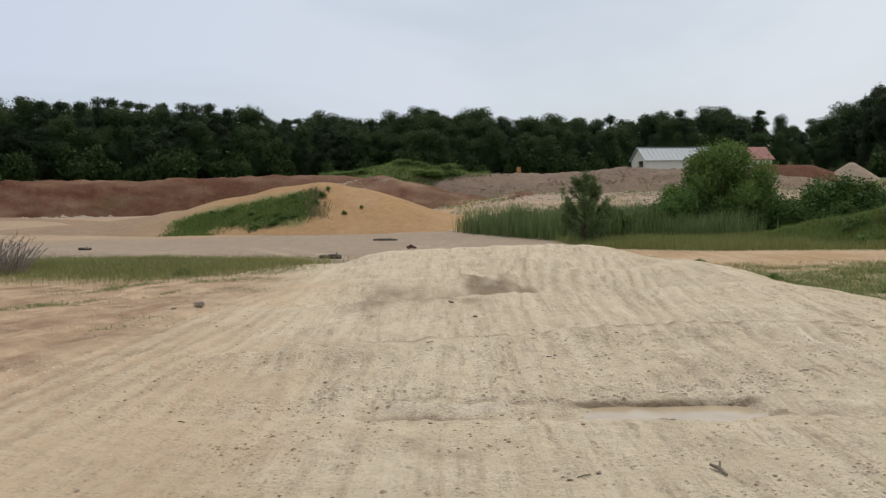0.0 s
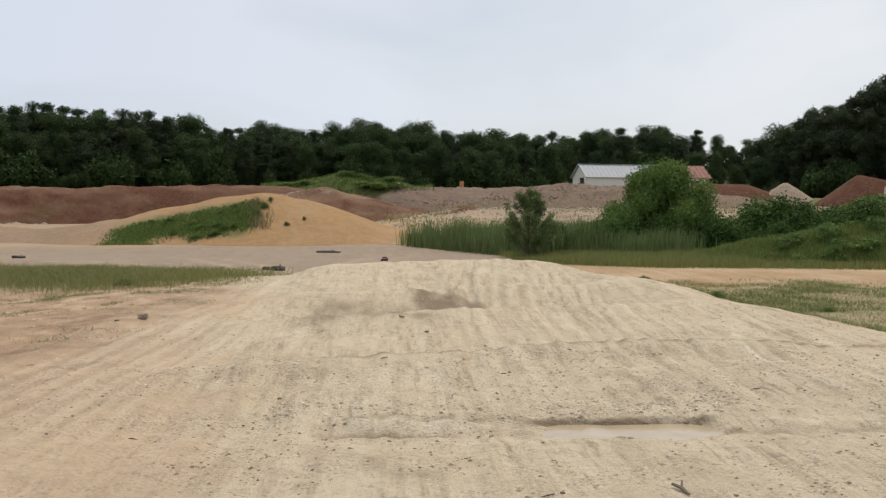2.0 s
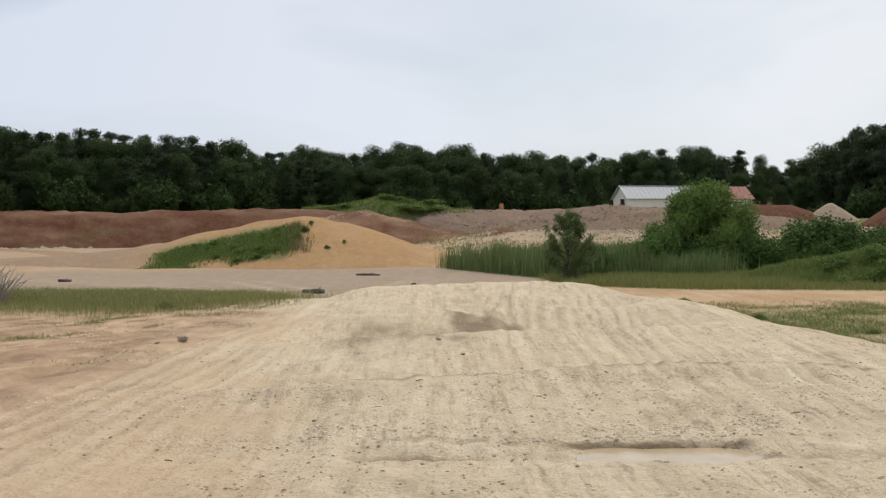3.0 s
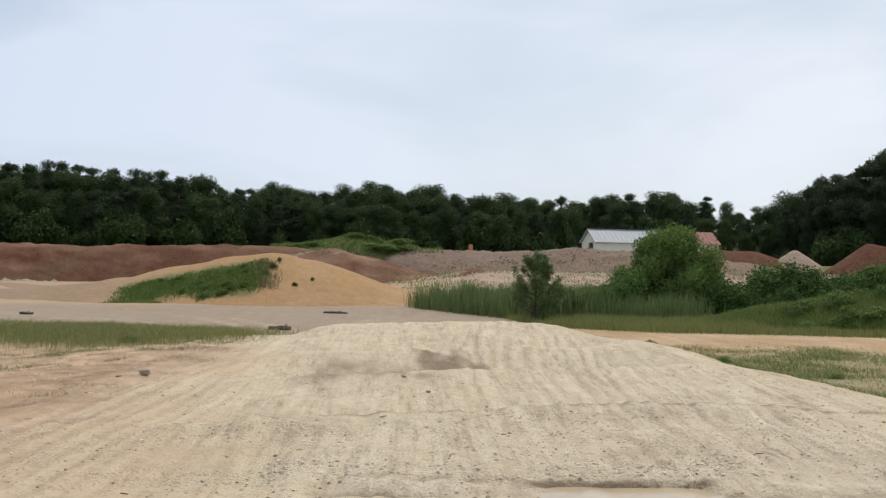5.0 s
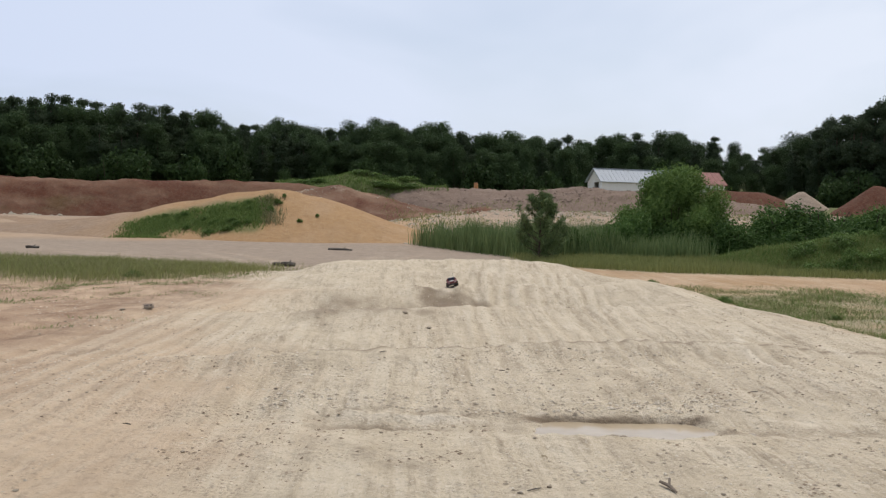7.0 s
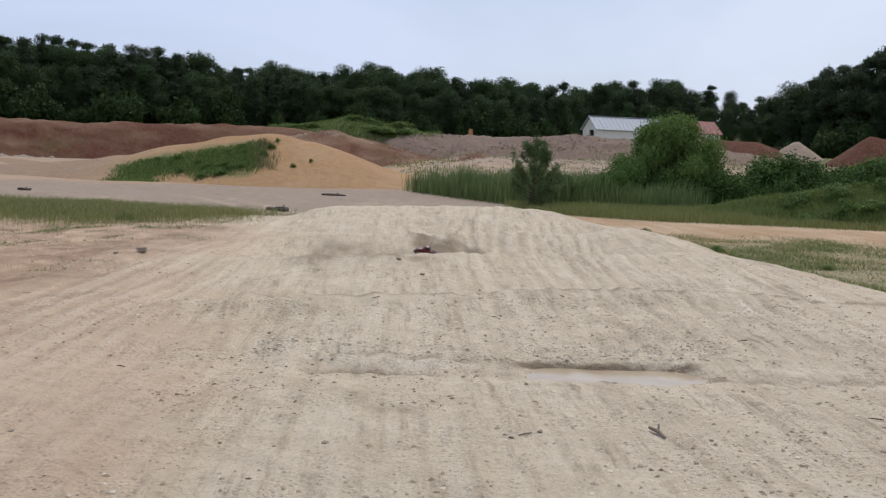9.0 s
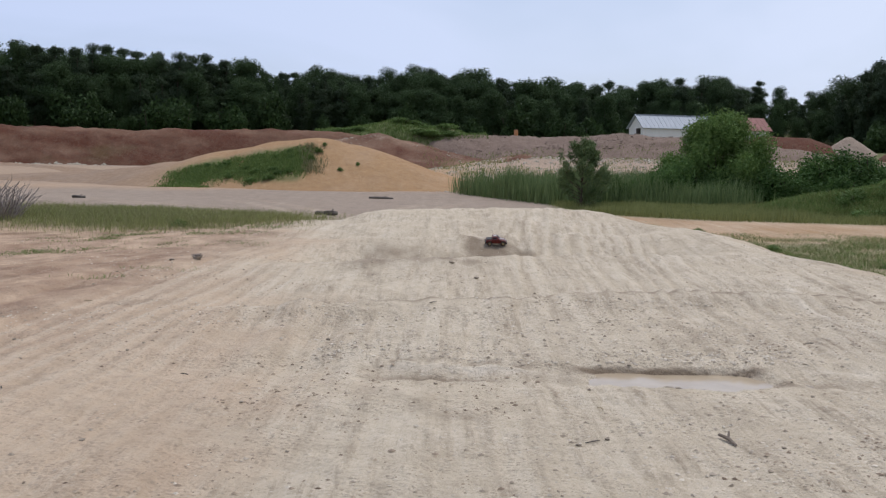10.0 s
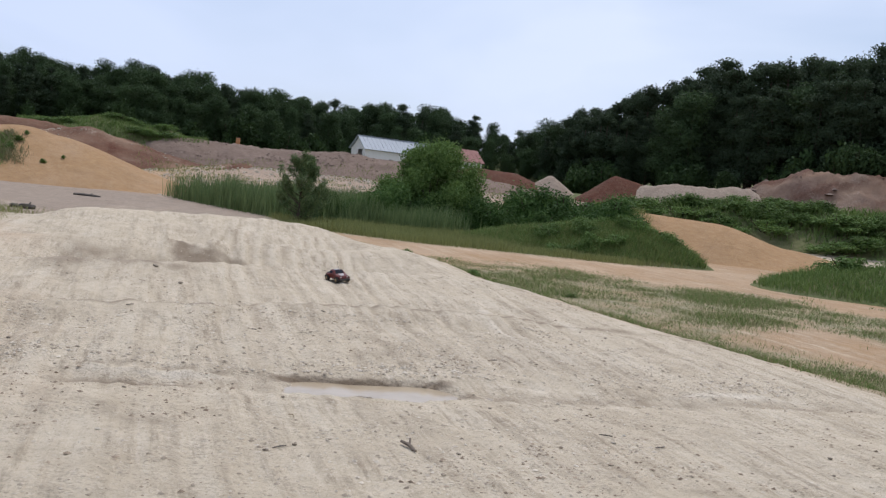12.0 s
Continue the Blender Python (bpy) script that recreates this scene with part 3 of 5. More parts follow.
def red_brown_paint(x, y, z):
    return dict(red=0.8 + fbm(0.3 * x, 0.3 * y), pale=0.4 * step(0.12, 0.25, fbm(0.5 * x, 0.5 * y + z)))


def rubble_paint(x, y, z):
    return dict(mauve=0.2 + 0.4 * step(-0.1, 0.2, fbm(0.6 * x + 3, 0.6 * y + z)), red=0.7 + 0.3 * step(-0.05, 0.16, fbm(0.35 * x, 0.35 * y + 0.5 * z)), pale=0.2 * step(0.1, 0.25, fbm(0.5 * x + 5, 0.5 * y)))


def dark_paint(x, y, z):
    return dict(red=1.0)


def gray_paint(x, y, z):
    return dict(gray=0.8, pale=0.4, mauve=0.35)


def green_paint(x, y, z):
    return dict(green=0.95 + 0.8 * fbm(0.5 * x, 0.5 * y), red=0.4)


def jump_paint(x, y, z):
    return dict(sand=1.0, gray=0.1)


mound("bank", "long cut bank of bare reddish-brown earth", "earth bank",
      [(-66, 80, 3.7, 3.4), (-45, 88, 3.7, 3.2), (-30, 93, 3.7, 3.2), (-19, 96, 3.95, 3.2), (-10, 98, 3.85, 3.4), (-4, 99, 3.0, 4)], red_paint, 0.3, 0.42, 0.5, "structure")
mound("sand_mound", "orange sand jump with a grassy flank and bare face", "sand mound",
      [(-42, 76, -0.5, 4), (-31, 71, -0.3, 4.5), (-23.5, 68, 0.2, 5), (-17.6, 66, 0.95, 5.5), (-13.6, 65, 1.85, 6.2), (-10.2, 64.6, 2.5, 6.8), (-8.0, 64.4, 2.75, 7.2), (-6.4, 64.4, 2.4, 7.2),
       (-4.6, 64.4, 1.5, 6.5), (-2.4, 64, 0.72, 5.5), (2.2, 62.5, -0.2, 4)], sand_paint, 0.3, 0.12, 0.3)
mound("green_mound", "overgrown green earth mound before the woods", "earth mound",
      [(-10, 103, 4.1, 5), (-5, 104, 5.1, 5), (-2, 104, 4.5, 5), (0.5, 104, 4.6, 5), (3, 104, 3.9, 4)], green_paint, 0.5, 0.35, 0.25)
mound("brown_mound", "reddish-brown earth heap with pale streaks", "earth mound",
      [(-10.5, 93, 2.8, 5), (-6.0, 93.5, 3.65, 6.5), (-2.5, 93, 2.9, 6), (0.8, 92, 1.2, 5)], red_brown_paint, 0.4, 0.45, 0.2)
mound("berm", "long grey-mauve earth berm before the shed", "earth berm",
      [(2.9, 101, 3.7, 5.5), (6.8, 101, 3.8, 5.5), (12.6, 100.5, 3.7, 5.5), (18.8, 99.5, 4.1, 5.5), (23, 98.5, 3.85, 5.5), (28, 97.5, 3.7, 5.5), (34, 96, 2.9, 5)], mauve_paint, 0.3, 0.5, 0.2)
mound("topsoil_cone", "dark red-brown heap of topsoil", "earth heap", [(34.6, 104.4, 4.3, 4), (38.6, 103.2, 4.2, 4)], dark_paint, 0.4, 0.12, 0.2)
mound("gravel_cone", "pale grey cone of gravel", "gravel heap", [(42.6, 101.2, 4.3, 2.5)], gray_paint, 0.3, 0.06, 0.1)
mound("topsoil_cone", "dark red-brown cone of topsoil", "earth heap", [(47.7, 95, 4.95, 3.9), (50, 94, 4.3, 3.6)], dark_paint, 0.35, 0.10, 0.12)
mound("gravel_berm", "low pale grey gravel berm", "gravel berm", [(50.5, 93, 4.2, 3.2), (53, 91.5, 4.7, 3.5), (59, 87.5, 4.95, 3.5)], gray_paint, 0.35, 0.4, 0.2)
mound("rubble_mound", "broad brown rubble heap at the wood's edge", "rubble heap",
      [(62.5, 88, 6.6, 4.5), (64.5, 86.5, 7.9, 5), (66, 85, 7.5, 5.5), (74, 80, 7.6, 6), (84, 72, 7.6, 6)], rubble_paint, 0.3, 0.95, 0.2)
mound("dirt_jump", "worn orange dirt jump ramp with a rounded lip", "dirt jump",
      [(24.5, 51, 1.1, 4.5), (27, 49.5, 1.55, 5), (30, 47.5, 1.4, 5), (33, 45, 0.4, 4.5), (35.5, 43, -0.5, 4)], jump_paint, 0.3, 0.08, 0.3)
mound("green_mound", "low mound overgrown with lush green weeds", "earth mound",
      [(16.4, 41.2, 0.05, 2.4), (18.6, 40.2, 0.55, 2.8), (20.4, 39.2, 0.95, 2.8), (21.5, 38.4, 0.45, 2.2)], green_paint, 0.3, 0.5, 0.25)
mound("green_mound", "grassy green earth bank beside the dirt track", "earth mound",
      [(23.6, 28.6, 0.25, 2.6), (26.5, 26.2, 1.1, 3.4), (31, 23, 1.5, 4)], green_paint, 0.3, 0.2, 0.25)
mound("green_mound", "weedy green slope below the gravel berms", "earth mound",
      [(37, 69, 2.0, 5), (44, 65.5, 2.9, 5.5), (51, 61, 3.1, 6), (60, 54, 3.4, 7)], green_paint, 0.45, 0.3, 0.25)


# ---- shed ----
def build_shed():
    white = simple("painted_wall", (0.82, 0.75, 0.68), (0.87, 0.81, 0.75), 3, 0.7)
    cream = simple("cream_wall", (0.76, 0.69, 0.61), (0.82, 0.76, 0.69), 3, 0.7)
    tin = simple("tin_roof", (0.34, 0.36, 0.38), (0.41, 0.43, 0.45), 1.5, 0.65, 0.1, stretch=(6, 0.4, 1))
    rust = simple("red_roof", (0.25, 0.11, 0.09), (0.34, 0.16, 0.13), 2, 0.7)
    dark = simple("dark_gap", (0.02, 0.02, 0.02), (0.035, 0.033, 0.03), 4, 0.9)
    glass, nt, b = nodes_of("shed_glass", 0.08)
    b.inputs["Base Color"].default_value = (0.03, 0.035, 0.04, 1)
    L, W, low, high, cut = 18.2, 4.0, 2.6, 4.15, 14.4
    shed = thing("shed", (25.7, 122.6, 3.0), "long low cream shed with tin roof and red-roofed end", "shed", turn=15.3)

    def wall_front():
        bm = bmesh.new()
        # openings of the far end's windows are cut through
        for x0, x1, z0, z1 in ((0, 15.3, 0, low), (15.3, 15.9, 0, 1.35), (15.3, 15.9, 2.2, low), (15.9, 16.15, 0, low), (16.15, 16.75, 0, 1.35), (16.15, 16.75, 2.2, low), (16.75, L, 0, low)):
            box(bm, (x1 - x0, 0.15, z1 - z0), ((x0 + x1) / 2, 0.075, (z0 + z1) / 2))
        return bm
    part("wall", wall_front(), white, shed)
    bm = bmesh.new()
    box(bm, (L, 0.15, low), (L / 2, W - 0.075, low / 2))
    part("wall", bm, white, shed)
    for x, hole in ((0.075, True), (L - 0.075, False)):
        bm = bmesh.new()
        runs = ((0.15, 0.8, 0, low), (0.8, 2.1, 2.45, low), (2.1, W - 0.15, 0, low)) if hole else ((0.15, W - 0.15, 0, low),)
        for y0, y1, z0, z1 in runs:
            box(bm, (0.15, y1 - y0, z1 - z0), (x, (y0 + y1) / 2, (z0 + z1) / 2))
        a = [bm.verts.new((x + d, y, z)) for d in (-0.075, 0.075) for y, z in ((0.15, low), (W - 0.15, low), (W / 2, high - 0.08))]
        for f in ((0, 1, 2), (5, 4, 3), (0, 3, 4, 1), (1, 4, 5, 2), (2, 5, 3, 0)):
            bm.faces.new([a[k] for k in f])
        part("gable_wall", bm, cream, shed)
    bm = bmesh.new()
    box(bm, (L - 0.4, W - 0.4, 0.1), (L / 2, W / 2, 0.06))
    part("floor_slab", bm, dark, shed)

    def roof(x0, x1, mat, label, lift=0.0):
        for side in (0, 1):
            bm = bmesh.new()
            run, rise = W / 2 + 0.25, (high - low) * (W / 2 + 0.25) / (W / 2)
            slope = math.atan2(rise, run)
            ln = math.hypot(run, rise)
            ya, sg = (W / 2 - run / 2, 1) if side == 0 else (W / 2 + run / 2, -1)
            rot = Matrix.Rotation(sg * slope, 4, "X")
            box(bm, (x1 - x0, ln, 0.06), ((x0 + x1) / 2, ya, high - rise / 2 + 0.05 + lift), turn=rot)
            panel = part("roof_panel", bm, mat, shed, label)
            ribs = int((x1 - x0) / 0.6)
            for k in range(ribs + 1):
                bm = bmesh.new()
                box(bm, (0.05, ln, 0.04), (x0 + 0.03 + (x1 - x0 - 0.06) * k / ribs, ya, high - rise / 2 + 0.10 + lift), turn=rot)
                part("rib", bm, mat, panel)
    roof(-0.3, cut - 0.01, tin, "pale ribbed tin roof")
    roof(cut + 0.01, L + 0.3, rust, "faded red roof")
    bm = bmesh.new()
    box(bm, (cut, 0.3, 0.05), (cut / 2 - 0.15, W / 2, high + 0.10), 0.01)
    part("ridge_cap", bm, tin, shed)
    for x in (15.6, 16.45):
        bm = bmesh.new()
        for dx, dz, sx, sz in ((-0.28, 0, 0.05, 0.84), (0.28, 0, 0.05, 0.84), (0, 0.4, 0.52, 0.05), (0, -0.4, 0.52, 0.05)):
            box(bm, (sx, 0.12, sz), (x + dx, 0.06, 1.775 + dz))
        w = part("window", bm, cream, shed)
        bm = bmesh.new()
        box(bm, (0.5, 0.02, 0.74), (x, 0.09, 1.775))
        part("pane", bm, glass, w)


build_shed()


# ---- plants ----
def leaf_cloud(blobs, count, size, seed, flat=0.0, droop=0.0, three=False, slim=0.55, loose=0.22):
    """Leaf clumps scattered through and over blobs (x, y, z, rx, ry, rz): small bent quads."""
    r = np.random.default_rng(seed)
    b = np.array(blobs, float)
    wts = (b[:, 3] * b[:, 4] * b[:, 5]) ** 0.75
    pick = r.choice(len(b), count, p=wts / wts.sum())
    d = r.normal(size=(count, 3))
    d /= np.linalg.norm(d, axis=1)[:, None]
    rad = r.random(count) ** 0.45
    p = b[pick, :3] + d * rad[:, None] * b[pick, 3:] * (1 + loose * r.normal(size=(count, 1)))
    n = d + 0.9 * r.normal(size=(count, 3))
    n[:, 2] += flat
    n /= np.linalg.norm(n, axis=1)[:, None]
    t = np.cross(n, r.normal(size=(count, 3)))
    t /= np.linalg.norm(t, axis=1)[:, None] + 1e-9
    t[:, 2] -= droop
    s = np.cross(n, t)
    k = size * (0.55 + 0.9 * r.random((count, 1)))
    a1 = p - t * k
    a2 = p + s * k * slim + n * k * 0.15
    a3 = p + t * k
    a4 = p - s * k * slim + n * k * 0.15
    if three:
        return np.stack([a1, a2 * 0.6 + a3 * 0.4, a4], 1).reshape(-1, 3), np.arange(count * 3).reshape(-1, 3)
    verts = np.stack([a1, a2, a3, a4], 1).reshape(-1, 3)
    base = np.arange(count) * 4
    faces = np.concatenate([np.stack([base, base + 1, base + 2], 1), np.stack([base, base + 2, base + 3], 1)])
    return verts, faces


def tube(bm, path, sides=6):
    """A tapered limb through (point, radius)."""
    rings = []
    for k, (p, r) in enumerate(path):
        p = Vector(p)
        a = Vector(path[max(k - 1, 0)][0])
        c = Vector(path[min(k + 1, len(path) - 1)][0])
        q = (c - a).to_track_quat("Z", "X")
        rings.append([bm.verts.new(p + q @ Vector((r * math.cos(i * math.tau / sides), r * math.sin(i * math.tau / sides), 0))) for i in range(sides)])
    for a, c in zip(rings[:-1], rings[1:]):
        for i in range(sides):
            bm.faces.new((a[i], a[(i + 1) % sides], c[(i + 1) % sides], c[i]))
    bm.faces.new(rings[-1])
    bm.faces.new(rings[0][::-1])


def broad_tree_mesh(seed):
    """A broadleaved tree ten metres high: trunk with limbs, and a crown of leaf clumps."""
    r = random.Random(seed)
    bm = bmesh.new()
    tube(bm, [((0, 0, -0.4), 0.2), ((0.05, 0, 2), 0.16), ((0.1, 0.1, 5), 0.11), ((0.0, 0.1, 8), 0.04)])
    blobs = []
    for k in range(24):
        z = r.uniform(1.2, 9.3)
        reach = (0.4 + 2.2 * math.sin(math.pi * min(1, max(0.12, (z - 0.8) / 9.2)) ** 0.9)) * r.uniform(0.45, 1.05)
        a = r.uniform(0, math.tau)
        p = (reach * math.cos(a), reach * math.sin(a), z)
        if k < 8:
            tube(bm, [((0.05, 0.05, z - 1.5), 0.07), ((p[0] * 0.5, p[1] * 0.5, z - 0.6), 0.045), (p, 0.015)], 5)
        s = r.uniform(0.9, 1.6)
        blobs.append((*p, s, s, s * 0.8))
    blobs += [(0, 0, 3.2, 2.0, 2.0, 2.4), (0, 0, 5.8, 2.1, 2.1, 2.4), (0.1, 0, 7.8, 1.4, 1.4, 1.5)]
    blobs.append((0.2, 0, 8.9, 1.0, 1.0, 0.9))
    v, f = leaf_cloud(blobs, 17000, 0.15, seed, three=True, loose=0.1)
    return bm, v, f


def pine_tree_mesh(seed):
    """A tall pine: bare straight trunk, ragged tufted crown."""
    r = random.Random(seed)
    bm = bmesh.new()
    tube(bm, [((0, 0, -0.4), 0.17), ((0.05, 0, 4), 0.13), ((0.0, 0.08, 8), 0.07), ((0.0, 0.0, 9.8), 0.02)])
    blobs = []
    for k in range(30):
        z = r.uniform(1.6, 9.7)
        reach = max(0.15, (10.2 - z) * 0.24 + 0.25) * r.uniform(0.5, 1.15)
        a = r.uniform(0, math.tau)
        p = (reach * math.cos(a), reach * math.sin(a), z)
        tube(bm, [((0, 0, z - 0.2), 0.04), (p, 0.012)], 4)
        s = r.uniform(0.55, 1.0)
        blobs.append((*p, s, s, s * 0.6))
    blobs += [(0, 0, 3.4, 1.5, 1.5, 2.0), (0, 0, 6.2, 1.2, 1.2, 2.0)]
    blobs.append((0, 0, 9.3, 0.35, 0.35, 0.9))
    v, f = leaf_cloud(blobs, 15000, 0.13, seed, 0.4, three=True, loose=0.1)
    return bm, v, f


def tree_thing(name, maker, seed, leaf, label, group):
    bm, v, f = maker(seed)
    ob = thing(name, (0, 0, -60), label, "tree", group)
    part("trunk", bm, BARK, ob)
    cr = new("crown", mesh_of("crown", v, f, leaf))
    cr.parent = ob
    return ob


SKYLINE = [(-62, 5.8), (-24, 5.7), (-20, 5.8), (-11, 5.35), (-7, 4.85), (-1.5, 5.1), (3, 4.65), (7, 4.7), (11, 4.65), (18, 4.55), (20.3, 3.6), (22, 4.6), (25, 6.15), (27, 6.7),
           (31, 8.35), (35, 9.1), (40, 9.8), (60, 11)]


def build_woods():
    kinds = [tree_thing("broadleaf_tree", broad_tree_mesh, s, LEAF_WOOD, "dark green broadleaved tree at the wood's edge", "trees of the wood") for s in range(11, 16)]
    pines = [tree_thing("pine_tree", pine_tree_mesh, s, LEAF_PINE, "tall dark pine with a ragged crown in the wood", "trees of the wood") for s in range(31, 35)]
    r = random.Random(5)
    used = set()
    for row in range(4):
        az = -36.0 + row * 0.37
        while az < 52:
            el = np.interp(az, [k[0] for k in SKYLINE], [k[1] for k in SKYLINE]) + r.uniform(-1.0, -0.1) + (r.uniform(0.15, 0.45) if r.random() < 0.18 else 0) - (0.5 if row == 0 else 0)
            away = np.interp(az, [-60, 6, 12, 22, 26, 40, 60], [134, 136, 147, 148, 134, 116, 108]) + row * 5.5 + r.uniform(-2, 2)
            x, y = away * math.sin(radians(az)), away * math.cos(radians(az))
            g = float(ground_z(x, y))
            tall = max(5.0, EYE + away * math.tan(radians(el)) - g) * (1.0 if row else 0.9)
            src = r.choice(pines if r.random() < (0.9 if az > 23 else 0.55 if az < -5 else 0.2) else kinds)
            m = pose(x, y, g, 0, 0, r.uniform(0, 360))
            if src not in used:
                ob = src
                ob.matrix_basis = m
                used.add(src)
            else:
                ob = copy_thing(src, m)
            wide = tall / 10 * r.uniform(0.82, 1.2)
            ob.scale = (wide, wide, tall / 10)
            az += r.uniform(0.7, 1.2) * (1.0 if row else 1.1)
    for k in kinds + pines:
        if k not in used:
            for c in list(k.children):
                bpy.data.objects.remove(c)
            bpy.data.objects.remove(k)


build_woods()


def shrub_mesh(seed, leaf_size=0.16, count=700):
    r = random.Random(seed)
    blobs = []
    for k in range(8):
        a, d = r.uniform(0, math.tau), r.uniform(0, 0.75)
        s = r.uniform(0.3, 0.6)
        blobs.append((d * math.cos(a), d * math.sin(a), r.uniform(0.3, 1.35) * (1 - 0.3 * d), s, s, s))
    return leaf_cloud(blobs, count, leaf_size, seed)


def shrub_thing(seed, leaf, label, group, leaf_size=0.16, count=700):
    ob = thing("shrub", (0, 0, -60), label, "shrub", group)
    bm = bmesh.new()
    r = random.Random(seed)
    for k in range(5):
        a = r.uniform(0, math.tau)
        tube(bm, [((0.05 * math.cos(a), 0.05 * math.sin(a), -0.15), 0.03), ((0.4 * math.cos(a), 0.4 * math.sin(a), 0.7), 0.02), ((0.6 * math.cos(a), 0.6 * math.sin(a), 1.2), 0.008)], 4)
    part("stem", bm, BARK, ob)
    v, f = shrub_mesh(seed, leaf_size, count)
    c = new("foliage", mesh_of("foliage", v, f, leaf))
    c.parent = ob
    return ob


def place(protos, spots, seed):
    """Copies of the prototypes at spots (x, y, width, height)."""
    r = random.Random(seed)
    for k, (x, y, w, h) in enumerate(spots):
        src = protos[k % len(protos)]
        m = pose(x, y, float(land_z(np.array([x]), np.array([y]))[0]) - 0.05, 0, 0, r.uniform(0, 360))
        if k < len(protos):
            ob = src
            ob.matrix_basis = m
        else:
            ob = copy_thing(src, m)
        ob.scale = (w, w, h)


def build_shrubs():
    r = random.Random(9)
    edge = [shrub_thing(s, LEAF_EDGE, "light green shrub at the foot of the wood", "shrubs along the wood", 0.085, 2600) for s in (51, 52, 53)]
    spots = []
    for k in range(100):
        az = r.uniform(-35, 50)
        away = np.interp(az, [-60, 6, 12, 22, 26, 40, 60], [130, 132, 143, 144, 129, 111, 103]) + r.uniform(-1.5, 1.5)
        s = r.uniform(1.3, 2.9)
        spots.append((away * math.sin(radians(az)), away * math.cos(radians(az)), s, s * r.uniform(0.9, 1.5)))
    place(edge, spots, 1)
    bushes = [shrub_thing(s, LEAF_BUSH, "dense green bush beside the pond", "bushes by the pond", 0.045, 10000) for s in (61, 62, 63)]
    place(bushes, [(17.3, 51, 1.9, 1.77), (18.6, 50, 2.0, 1.66), (20.2, 49.4, 1.9, 1.56), (21.6, 48.4, 2.0, 1.71), (23.2, 47.2, 1.9, 1.56), (21.2, 46, 1.7, 1.40),
                   (10.2, 47, 1.2, 1.32), (8.6, 46.5, 0.9, 1.06), (11.6, 50, 1.5, 1.41), (22.8, 45, 1.6, 1.35), (12.6, 51, 1.7, 1.32), (17.5, 48.5, 1.5, 1.25), (19.2, 47, 1.5, 1.25), (15.5, 49.5, 1.6, 1.06), (13.6, 50, 1.5, 1.14)], 2)
    weeds = [shrub_thing(s, LEAF_WEED, "leafy green weed clump on a mound", "weeds on the mounds", 0.065, 2200) for s in (71, 72)]
    spots = [(r.uniform(16.5, 22.3), r.uniform(37.4, 40.8), r.uniform(0.5, 0.9), r.uniform(0.26, 0.42)) for _ in range(26)]
    spots += [(r.uniform(23.6, 31), 0, r.uniform(0.9, 1.4), r.uniform(0.35, 0.6)) for _ in range(16)]
    spots = [(x, y if y else 52.6 - x + r.uniform(-3.0, 2.5), w, h) for x, y, w, h in spots]
    spots += [(37 + 23 * u + r.uniform(-3, 3), 69 - 16 * u + r.uniform(-5, 3), r.uniform(1.3, 2.2), r.uniform(0.35, 0.75)) for u in [r.random() for _ in range(60)]]
    spots += [(r.uniform(-11, 3), r.uniform(100, 106), r.uniform(1.0, 1.8), r.uniform(0.3, 0.6)) for _ in range(14)]
    spots += [(-41.8 + r.uniform(-1.5, 0.8), 89 + r.uniform(-1, 1), 1.6, 0.9) for _ in range(3)]
    spots += [(r.uniform(-14.5, -8.6), r.uniform(56.6, 60.8), r.uniform(0.25, 0.5), r.uniform(0.16, 0.28)) for _ in range(14)]
    spots += [(-6.0, 58.6, 0.22, 0.18), (-5.0, 59.6, 0.2, 0.18), (-7.6, 60.8, 0.35, 0.26), (-7.3, 62, 0.25, 0.2), (-7.9, 59.5, 0.35, 0.3)]
    spots += [(6.5, 18.9, 0.22, 0.13), (5.7, 21.6, 0.16, 0.10), (7.4, 17.6, 0.12, 0.12), (-6.6, 24.6, 0.3, 0.15), (9.0, 19.5, 0.14, 0.1), (8.2, 15.4, 0.1, 0.1)]
    place(weeds, spots, 3)


build_shrubs()


def build_willow():
    ob = thing("willow_bush", (14.9, 52.0, float(ground_z(14.9, 52.0))), "large round light-green willow bush by the pond", "bush")
    r = random.Random(3)
    bm = bmesh.new()
    blobs = []
    for k in range(72):
        a, u = r.uniform(0, math.tau), r.random()
        z = 0.5 + 3.5 * u
        reach = 3.0 * math.sin(math.pi * (0.22 + 0.72 * u)) * r.uniform(0.35, 1.0)
        p = (reach * math.cos(a), reach * math.sin(a), z)
        s = r.uniform(0.55, 1.0)
        blobs.append((*p, s, s, s))
        if k % 5 == 0:
            tube(bm, [((0.1 * math.cos(a), 0.1 * math.sin(a), -0.2), 0.06), ((p[0] * 0.5, p[1] * 0.5, z * 0.55), 0.04), (p, 0.01)], 5)
    blobs += [(0.4, 0, 4.3, 0.5, 0.5, 0.55), (-0.4, 0.2, 4.0, 0.5, 0.5, 0.5)]
    part("stem", bm, BARK, ob)
    v, f = leaf_cloud(blobs, 62000, 0.085, 77, 0, 0.2, slim=0.36, loose=0.15)
    c = new("foliage", mesh_of("foliage", v, f, LEAF_WILLOW))
    c.parent = ob


build_willow()


